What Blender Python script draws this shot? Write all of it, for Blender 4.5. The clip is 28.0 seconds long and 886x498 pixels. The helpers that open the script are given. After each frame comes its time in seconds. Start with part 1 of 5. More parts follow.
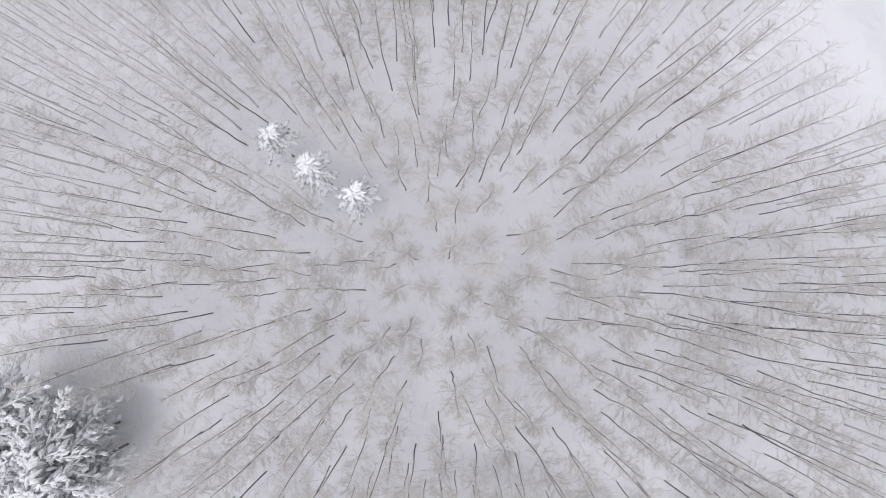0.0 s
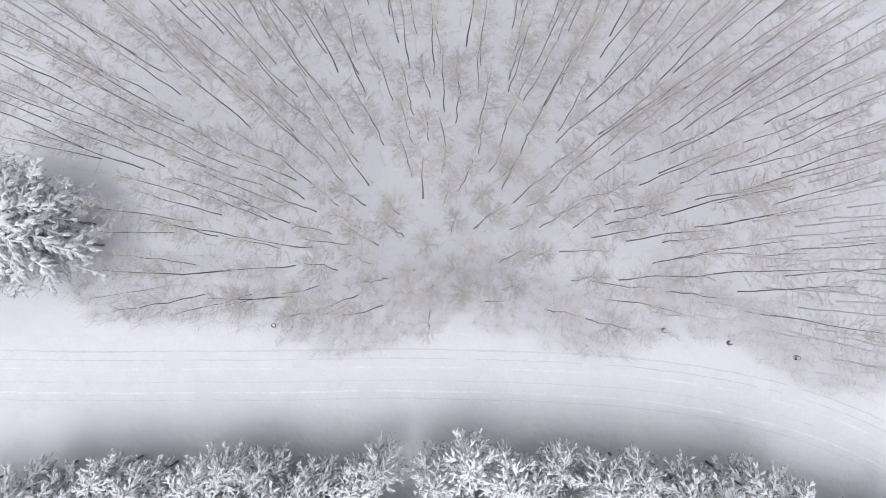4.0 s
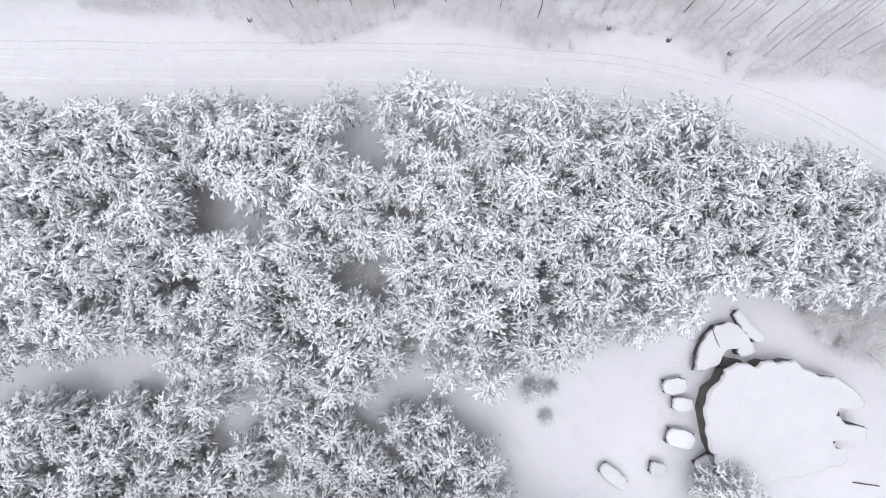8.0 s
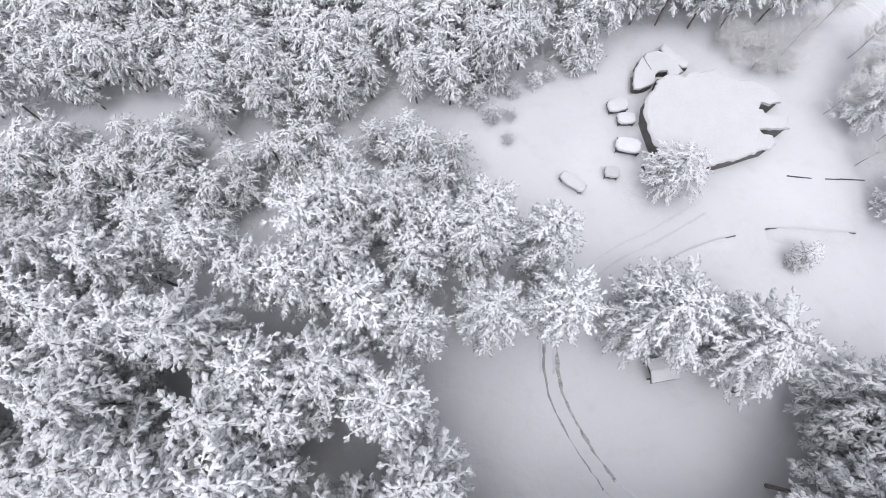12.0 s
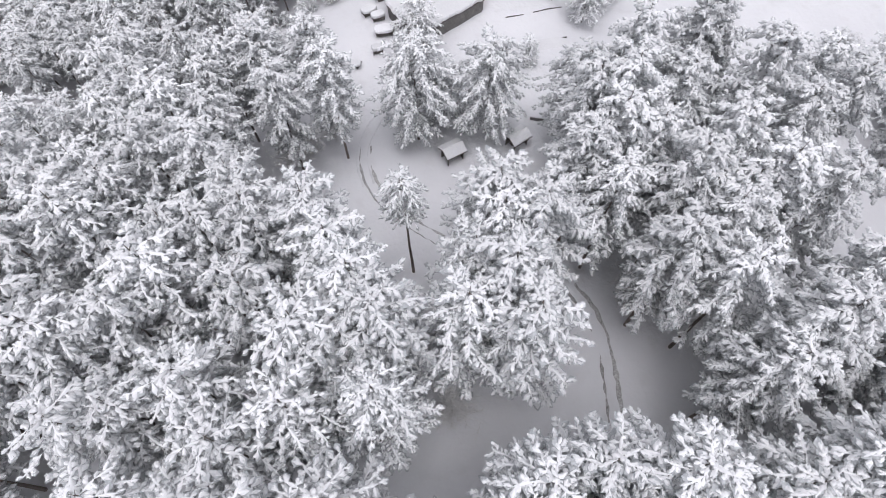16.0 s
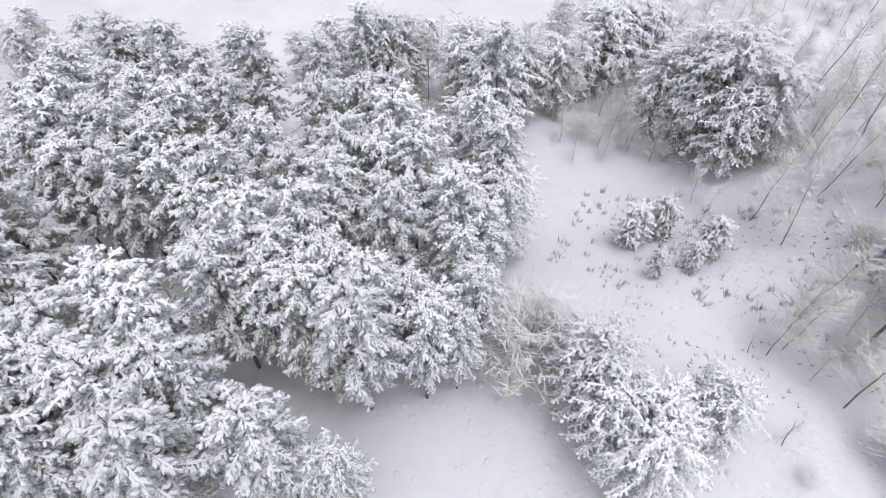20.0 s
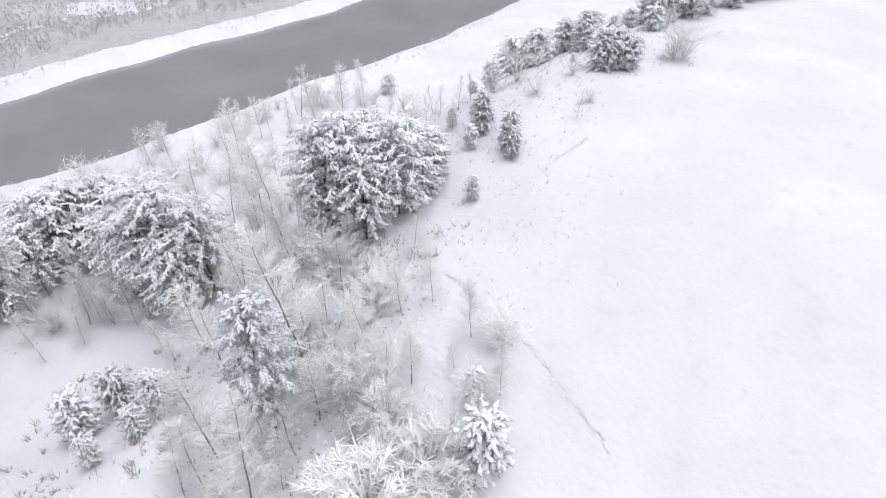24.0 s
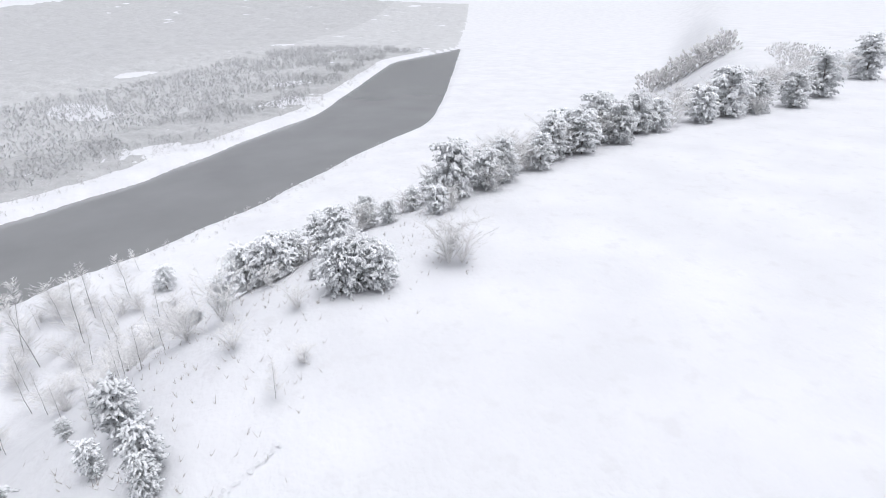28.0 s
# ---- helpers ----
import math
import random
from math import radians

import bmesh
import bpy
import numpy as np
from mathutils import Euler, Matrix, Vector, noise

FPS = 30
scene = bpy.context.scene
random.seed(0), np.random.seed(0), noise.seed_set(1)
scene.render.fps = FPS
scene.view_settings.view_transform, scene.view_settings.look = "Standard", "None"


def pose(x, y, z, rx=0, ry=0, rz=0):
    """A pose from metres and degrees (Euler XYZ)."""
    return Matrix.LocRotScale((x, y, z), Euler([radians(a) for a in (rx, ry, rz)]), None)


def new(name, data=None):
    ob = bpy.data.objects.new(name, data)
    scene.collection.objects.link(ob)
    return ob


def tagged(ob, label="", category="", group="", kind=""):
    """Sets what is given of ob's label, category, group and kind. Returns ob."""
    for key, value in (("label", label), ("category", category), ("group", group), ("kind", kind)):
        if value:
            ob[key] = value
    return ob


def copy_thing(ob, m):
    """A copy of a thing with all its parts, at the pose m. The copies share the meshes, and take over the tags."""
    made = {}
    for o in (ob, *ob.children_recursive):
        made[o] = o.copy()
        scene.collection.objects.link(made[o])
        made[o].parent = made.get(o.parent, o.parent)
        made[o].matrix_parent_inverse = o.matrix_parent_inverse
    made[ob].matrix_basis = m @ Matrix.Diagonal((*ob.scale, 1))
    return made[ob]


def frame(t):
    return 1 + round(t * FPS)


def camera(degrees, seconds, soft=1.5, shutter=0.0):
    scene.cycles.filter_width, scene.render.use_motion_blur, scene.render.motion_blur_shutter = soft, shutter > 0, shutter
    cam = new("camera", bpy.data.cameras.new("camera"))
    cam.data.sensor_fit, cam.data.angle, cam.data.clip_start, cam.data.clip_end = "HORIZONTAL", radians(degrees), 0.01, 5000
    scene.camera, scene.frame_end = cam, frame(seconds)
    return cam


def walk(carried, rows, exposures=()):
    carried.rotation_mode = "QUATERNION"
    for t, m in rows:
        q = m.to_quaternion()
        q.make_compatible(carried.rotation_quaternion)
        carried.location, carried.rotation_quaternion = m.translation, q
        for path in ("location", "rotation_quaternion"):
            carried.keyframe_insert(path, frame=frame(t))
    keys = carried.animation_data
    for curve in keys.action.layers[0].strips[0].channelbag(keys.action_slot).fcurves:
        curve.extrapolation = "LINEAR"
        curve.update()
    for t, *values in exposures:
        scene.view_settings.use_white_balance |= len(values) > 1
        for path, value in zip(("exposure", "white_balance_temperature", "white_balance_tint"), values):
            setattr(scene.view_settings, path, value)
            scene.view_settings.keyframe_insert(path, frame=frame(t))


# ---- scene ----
cam = camera(77.4, 28.0, 0.9)

PATH = [
    (0, -0.00, -0.00, 67.55, 3.04, -0.38, 0.00),
    (0.5, -0.17, -3.03, 67.46, 3.29, -0.33, -0.02),
    (1, -0.01, -5.99, 67.27, 3.44, -0.23, -0.18),
    (1.5, 0.58, -8.78, 67.03, 3.44, -0.08, -0.35),
    (2, 1.45, -11.47, 67.03, 3.35, 0.07, -0.33),
    (2.5, 2.55, -14.06, 67.16, 3.10, 0.25, -0.32),
    (3, 3.65, -16.76, 67.63, 2.69, 0.32, -0.32),
    (3.5, 4.75, -19.73, 68.17, 2.36, 0.38, -0.22),
    (5.5, 8.76, -36.90, 70.81, 2.94, 0.72, 0.35),
    (6, 9.36, -42.26, 71.30, 3.29, 0.69, 0.47),
    (6.5, 9.90, -47.90, 71.72, 3.69, 0.64, 0.59),
    (7, 10.28, -53.84, 71.82, 4.08, 0.49, 0.73),
    (7.5, 10.63, -59.87, 71.88, 4.31, 0.34, 0.70),
    (8, 10.93, -65.87, 71.82, 4.38, 0.17, 0.68),
    (8.5, 11.18, -72.43, 71.57, 4.95, -0.06, 0.61),
    (9, 11.42, -78.43, 71.39, 6.35, -0.18, 0.58),
    (9.5, 11.57, -84.31, 71.44, 7.52, -0.25, 0.52),
    (10, 11.72, -90.53, 71.58, 8.86, -0.34, 0.36),
    (10.5, 11.88, -96.86, 71.61, 10.20, -0.40, 0.25),
    (11, 12.01, -103.39, 71.66, 11.75, -0.46, 0.11),
    (11.5, 11.88, -109.92, 71.69, 13.47, -0.57, -0.96),
    (12, 11.92, -116.37, 71.62, 15.28, -0.52, -3.57),
    (12.5, 12.05, -122.28, 71.61, 16.81, -0.44, -6.69),
    (14.5, 13.14, -144.88, 70.00, 23.73, -0.42, -17.49),
    (15, 14.11, -151.32, 69.78, 25.54, -0.15, -19.75),
    (15.5, 15.20, -157.50, 69.69, 27.13, 0.14, -22.11),
    (16, 16.37, -163.60, 69.57, 28.65, 0.51, -24.57),
    (16.5, 17.43, -169.84, 69.47, 30.25, 0.62, -26.67),
    (17, 18.24, -175.89, 69.88, 31.42, 0.51, -29.45),
    (17.5, 19.25, -181.72, 69.44, 32.83, 0.32, -34.22),
    (18, 19.98, -187.41, 69.39, 34.19, 0.24, -39.85),
    (18.5, 20.45, -193.10, 69.32, 35.61, -0.02, -45.14),
    (19, 21.20, -198.78, 69.29, 36.99, -0.13, -50.37),
    (19.5, 22.30, -204.75, 69.54, 38.37, -0.12, -55.51),
    (20, 23.33, -210.62, 69.89, 39.89, -0.42, -60.60),
    (20.5, 24.61, -216.28, 70.11, 41.37, -0.79, -65.87),
    (21, 25.90, -222.98, 70.44, 43.13, -0.47, -70.60),
    (21.5, 27.21, -229.71, 70.53, 44.91, -0.38, -75.58),
    (22, 28.50, -236.20, 70.61, 46.63, -0.32, -80.41),
    (22.5, 30.18, -242.48, 70.68, 48.39, -0.26, -84.80),
    (24.5, 41.76, -266.98, 70.02, 55.23, 0.18, -97.56),
    (25, 45.89, -272.12, 70.10, 56.80, 0.09, -98.75),
    (25.5, 50.35, -277.27, 70.39, 58.32, 0.28, -99.50),
    (26, 55.29, -282.39, 70.36, 59.92, 0.54, -100.12),
    (26.5, 60.83, -287.33, 70.19, 61.54, 0.84, -101.29),
    (27, 66.50, -292.16, 70.20, 63.06, 1.13, -102.57),
    (27.5, 72.44, -296.83, 70.25, 64.48, 1.34, -104.24),
    (28, 78.63, -301.24, 69.98, 65.97, 1.51, -106.63),
]
EXPOSURE = [(0, -0.23, 6200, 13.5), (3, -0.23, 6150, 13.5), (6, -0.19, 6080, 14.5), (9, -0.17, 6080, 13), (15, -0.25, 6200, 15), (17, -0.27, 6220, 15), (20, -0.22, 6180, 15), (22, -0.13, 6170, 14), (25, -0.08, 6200, 12), (28, -0.11, 6120, 11)]
walk(cam, [(t, pose(x, y, z, rx, ry, rz)) for t, x, y, z, rx, ry, rz in PATH], EXPOSURE)

# ---- world and light: an even overcast ----
world = bpy.data.worlds.new("overcast")
scene.world = world
world.use_nodes = True
wn = world.node_tree
sky = wn.nodes.new("ShaderNodeTexSky")
sky.sky_type, sky.sun_disc = "NISHITA", False
sky.sun_elevation, sky.sun_rotation = radians(75), radians(200)
sky.air_density, sky.dust_density, sky.ozone_density = 1.0, 6.0, 1.0
calm = wn.nodes.new("ShaderNodeHueSaturation")
calm.inputs["Saturation"].default_value = 0.18
wn.links.new(sky.outputs[0], calm.inputs["Color"])
wn.links.new(calm.outputs[0], wn.nodes["Background"].inputs[0])
wn.nodes["Background"].inputs[1].default_value = 0.13
sun = new("sun", bpy.data.lights.new("sun", "SUN"))
sun.data.energy, sun.data.angle, sun.data.color = 1.3, radians(100), (1.0, 0.98, 0.95)
sun.matrix_world = pose(0, 0, 200, 8, 0, -20)


# ---- materials ----
def material(name, roughness=0.8):
    mat = bpy.data.materials.new(name)
    mat.use_nodes = True
    bsdf = mat.node_tree.nodes["Principled BSDF"]
    bsdf.inputs["Roughness"].default_value = roughness
    return mat, mat.node_tree.nodes, mat.node_tree.links, bsdf


def noise_node(nodes, links, scale, detail=4.0, vec=None):
    tex = nodes.new("ShaderNodeTexNoise")
    tex.inputs["Scale"].default_value, tex.inputs["Detail"].default_value = scale, detail
    if vec is None:
        vec = nodes.new("ShaderNodeNewGeometry").outputs["Position"]
    links.new(vec, tex.inputs["Vector"])
    return tex


def ramp(nodes, links, value, stops):
    r = nodes.new("ShaderNodeValToRGB")
    while len(r.color_ramp.elements) < len(stops):
        r.color_ramp.elements.new(0.5)
    for el, (at, col) in zip(r.color_ramp.elements, stops):
        el.position, el.color = at, (*col, 1)
    links.new(value, r.inputs[0])
    return r


def mixed(nodes, links, fac, a, b):
    m = nodes.new("ShaderNodeMix")
    m.data_type = "RGBA"
    for sock, val in ((m.inputs[0], fac), (m.inputs[6], a), (m.inputs[7], b)):
        if isinstance(val, (int, float)):
            sock.default_value = val
        elif isinstance(val, tuple):
            sock.default_value = (*val, 1)
        else:
            links.new(val, sock)
    return m.outputs[2]


def bumped(nodes, links, bsdf, height, strength, distance):
    b = nodes.new("ShaderNodeBump")
    b.inputs["Strength"].default_value, b.inputs["Distance"].default_value = strength, distance
    links.new(height, b.inputs["Height"])
    links.new(b.outputs[0], bsdf.inputs["Normal"])


def grainy(name, dark, light, scale, roughness=0.85, bump=0.4, fine=6.0, depth=0.1):
    """Two scales of noise between a dark and a light colour, with relief."""
    mat, nodes, links, bsdf = material(name, roughness)
    big, small = noise_node(nodes, links, scale), noise_node(nodes, links, scale * fine, 6.0)
    both = mixed(nodes, links, 0.5, big.outputs["Fac"], small.outputs["Fac"])
    col = ramp(nodes, links, both, [(0.3, dark), (0.7, light)])
    info = nodes.new("ShaderNodeObjectInfo")
    tint = nodes.new("ShaderNodeMapRange")
    tint.inputs["To Min"].default_value, tint.inputs["To Max"].default_value = 0.86, 1.1
    links.new(info.outputs["Random"], tint.inputs["Value"])
    hsv = nodes.new("ShaderNodeHueSaturation")
    links.new(col.outputs[0], hsv.inputs["Color"])
    links.new(tint.outputs[0], hsv.inputs["Value"])
    links.new(hsv.outputs[0], bsdf.inputs["Base Color"])
    bumped(nodes, links, bsdf, small.outputs["Fac"], bump, depth)
    return mat


def snow_ground():
    mat, nodes, links, bsdf = material("snow_ground", 0.75)
    broad, fine = noise_node(nodes, links, 0.06, 5.0), noise_node(nodes, links, 1.3, 6.0)
    base = ramp(nodes, links, broad.outputs["Fac"], [(0.3, (0.69, 0.69, 0.715)), (0.7, (0.77, 0.77, 0.79))])
    litter = noise_node(nodes, links, 0.35, 8.0)
    spots = ramp(nodes, links, litter.outputs["Fac"], [(0.56, (0, 0, 0)), (0.72, (0.35, 0.35, 0.35))])
    col = mixed(nodes, links, spots.outputs[0], base.outputs[0], (0.62, 0.61, 0.62))
    links.new(col, bsdf.inputs["Base Color"])
    both = mixed(nodes, links, 0.4, litter.outputs["Fac"], fine.outputs["Fac"])
    bumped(nodes, links, bsdf, both, 0.6, 0.5)
    return mat


def needles(name, dark, light):
    """Pine needles, frosted where a face looks up."""
    mat, nodes, links, bsdf = material(name, 0.8)
    tex = noise_node(nodes, links, 3.0, 6.0)
    green = ramp(nodes, links, tex.outputs["Fac"], [(0.3, dark), (0.7, light)])
    geo = nodes.new("ShaderNodeNewGeometry")
    sep = nodes.new("ShaderNodeSeparateXYZ")
    links.new(geo.outputs["Normal"], sep.inputs[0])
    up = ramp(nodes, links, sep.outputs["Z"], [(0.2, (0, 0, 0)), (0.95, (0.42, 0.42, 0.42))])
    links.new(mixed(nodes, links, up.outputs[0], green.outputs[0], (0.62, 0.64, 0.68)), bsdf.inputs["Base Color"])
    return mat


def river_water():
    mat, nodes, links, bsdf = material("river_water", 0.16)
    tex = noise_node(nodes, links, 0.02, 5.0)
    # Grey far above plain water: sky reflection and haze put into the base.
    col = ramp(nodes, links, tex.outputs["Fac"], [(0.3, (0.21, 0.21, 0.212)), (0.7, (0.26, 0.26, 0.262))])
    links.new(col.outputs[0], bsdf.inputs["Base Color"])
    bumped(nodes, links, bsdf, noise_node(nodes, links, 0.7, 4.0).outputs["Fac"], 0.15, 0.1)
    return mat


SNOW_GROUND = snow_ground()
SNOW = grainy("tree_snow", (0.81, 0.82, 0.84), (0.91, 0.91, 0.92), 2.0, 0.7, 0.5, 5.0, 0.08)
CAP = grainy("snow_cap", (0.73, 0.73, 0.75), (0.81, 0.81, 0.825), 0.5, 0.7, 0.4, 6.0, 0.15)
RUT = grainy("packed_snow", (0.18, 0.175, 0.17), (0.62, 0.615, 0.62), 1.2, 0.8, 0.6, 4.0, 0.1)
DITCH = grainy("ditch_snow", (0.64, 0.64, 0.665), (0.80, 0.80, 0.82), 0.25, 0.8, 0.5, 6.0, 0.1)
# Frosted needles, lightened further to imitate haze; the pine bark is lightened too.
NEEDLES = needles("frosted_hazed_needles", (0.285, 0.30, 0.30), (0.485, 0.505, 0.505))
# Needles of the slope and brow pines, paled to imitate haze.
HAZE_PALE_NEEDLES = needles("haze_pale_needles", (0.48, 0.495, 0.50), (0.68, 0.69, 0.695))
BARK = grainy("dark_bark", (0.032, 0.028, 0.026), (0.31, 0.295, 0.29), 0.55, 0.9, 0.8, 6.0, 0.05)
PINE_BARK = grainy("pine_bark", (0.10, 0.085, 0.075), (0.25, 0.21, 0.185), 1.5, 0.9, 0.8, 6.0, 0.05)
TWIGS = grainy("frosted_twigs", (0.51, 0.495, 0.49), (0.73, 0.715, 0.715), 1.0, 0.9, 0.2, 4.0, 0.02)
CROWN_TWIGS = grainy("bare_crown_twigs", (0.45, 0.432, 0.408), (0.66, 0.642, 0.62), 0.6, 0.9, 0.2, 4.0, 0.02)
HOAR = grainy("hoarfrost_twigs", (0.70, 0.69, 0.685), (0.88, 0.87, 0.865), 0.8, 0.9, 0.2, 4.0, 0.02)
# Far woods: frost, with the grey of haze put into both colours.
FAR_HAZE_FROST = grainy("far_hazed_frosted_wood", (0.50, 0.50, 0.505), (0.66, 0.66, 0.665), 0.05, 0.95, 0.2, 8.0, 0.2)
FAR_HAZE_CROWNS = grainy("far_hazed_crowns", (0.42, 0.42, 0.425), (0.58, 0.58, 0.585), 0.05, 0.95, 0.5, 7.0, 0.6)
WEED = grainy("dry_weed", (0.36, 0.32, 0.30), (0.58, 0.54, 0.51), 1.0, 0.9, 0.2, 4.0, 0.02)
BIRCH_BARK = grainy("birch_bark", (0.07, 0.065, 0.06), (0.55, 0.54, 0.53), 1.2, 0.85, 0.4, 5.0, 0.03)
TIMBER = grainy("weathered_timber", (0.05, 0.045, 0.042), (0.17, 0.15, 0.14), 1.2, 0.85, 0.6, 8.0, 0.05)
STONE = grainy("rough_wall", (0.12, 0.115, 0.11), (0.27, 0.26, 0.25), 0.8, 0.9, 0.7, 6.0, 0.08)
WATER = river_water()


# ---- the lie of the land ----
def ease(a, b, x):
    t = np.clip((x - a) / (b - a), 0, 1)
    return t * t * (3 - 2 * t)


def along(x, y):
    """Metres along the river and inland from its near bank."""
    return (x - 150) * 0.689 - (y + 83) * 0.725, -(x - 150) * 0.725 - (y + 83) * 0.689 + BEND(x, y)


def BEND(x, y):
    """How far the near bank swings off a straight line."""
    s = (x - 150) * 0.689 - (y + 83) * 0.725
    return swing(s)


def swing(s):
    return 22 * np.log1p(np.exp(np.clip((s - 415) / 44, -30, 80))) - 11.5 * ease(0, 110, s) * (1 - ease(220, 380, s)) + 17 * ease(20, -60, s) - 3.5 * ease(200, 120, s) - 14 * ease(380, 480, s)


def reach(s):
    """How wide the river is."""
    return 66 + 16 * ease(20, 150, s) + 26 * ease(240, 560, s) - 108 * ease(800, 1150, s)


def land(x, y):
    x, y = np.asarray(x, float), np.asarray(y, float)
    s, d = along(x, y)
    top = 28 * ease(55, 165, s) + 2 * ease(0, 60, s)
    mid = -10 + 70 * ease(-80, -35, s) + 35 * ease(-40, 30, s) + 45 * np.exp(-(((s - 52) / 30) ** 2)) + 0.38 * np.maximum(0, s - 260)
    z = -10 + (top + 10) * ease(mid - 40, mid + 40, d)
    shore = d + (1.2 * np.sin(s * 0.11) + 1.0 * np.sin(s * 0.037 + 1)) * (1 - 0.7 * ease(250, 420, s))
    z = z - 3.5 * (1 - ease(-4, 5, shore))
    wide = reach(s)
    z = z + 5.0 * ease(wide, wide + 10, -shore) + 6 * ease(170, 600, -d)
    for cx, cy, wide, up in ((83, -221, 17, 4.6), (63, -237, 13, 2.4), (119, -243, 13, 6.5), (122, -198, 17, -3.4)):
        z = z + up * np.exp(-((x - cx) ** 2 + (y - cy) ** 2) / wide ** 2)
    near = ease(700, 300, np.hypot(x - 80, y + 150))
    z = z + near * (0.22 * np.sin(x * 0.31 + 1.3 * np.sin(y * 0.17)) * np.sin(y * 0.27 + x * 0.05) + 0.03 * np.sin(x * 0.9 + y * 0.7) * np.sin(y * 1.1 - x * 0.4))
    return z + 170 * ease(1700, 4300, np.hypot(x - 80, y + 150))


def ground_z(x, y):
    return float(land(x, y))


def mesh_object(name, verts, faces, mat, parent=None, label="", smooth=False):
    me = bpy.data.meshes.new(name)
    me.from_pydata([tuple(v) for v in verts], [], faces)
    me.update()
    if smooth:
        me.polygons.foreach_set("use_smooth", [True] * len(me.polygons))
    for m in mat if isinstance(mat, (list, tuple)) else (mat,):
        me.materials.append(m)
    ob = new(name, me)
    if parent:
        ob.parent = parent
    if label:
        tagged(ob, label)
    return ob


def build_ground():
    def lines(a, b, step, far):
        mid = list(np.arange(a, b + 0.01, step))
        out, gap = [], step
        while (out[-1] if out else 0) < far:
            gap *= 1.065
            out.append((out[-1] if out else 0) + gap)
        return np.array([a - v for v in reversed(out)] + mid + [b + v for v in out])

    xs, ys = lines(-90, 800, 4.0, 4200), lines(-760, 70, 4.0, 4200)
    gx, gy = np.meshgrid(xs, ys)
    gz = land(gx, gy)
    n, m = len(xs), len(ys)
    verts = np.stack([gx.ravel(), gy.ravel(), gz.ravel()], 1)
    i = (np.arange(m - 1)[:, None] * n + np.arange(n - 1)[None]).ravel()
    faces = np.stack([i, i + 1, i + n + 1, i + n], 1).tolist()
    ob = mesh_object("ground", verts.tolist(), faces, SNOW_GROUND, smooth=True)
    return tagged(ob, "snow-covered ground with low drifts and hollows", "ground", kind="structure")


build_ground()


def build_river():
    verts, faces = [], []
    ss = list(np.linspace(-900, 430, 40)) + list(np.linspace(460, 3000, 40))
    for s in ss:
        bend = -float(swing(s))
        for d in (8, -17 - float(reach(s))):
            dd = d + bend
            verts.append((150 + s * 0.689 - dd * 0.725, -83 - s * 0.725 - dd * 0.689, -12.0))
    for k in range(len(ss) - 1):
        faces.append((2 * k, 2 * k + 1, 2 * k + 3, 2 * k + 2))
    ob = mesh_object("river", verts, faces, WATER)
    return tagged(ob, "wide grey open river between snowy banks", "river", kind="structure")


build_river()


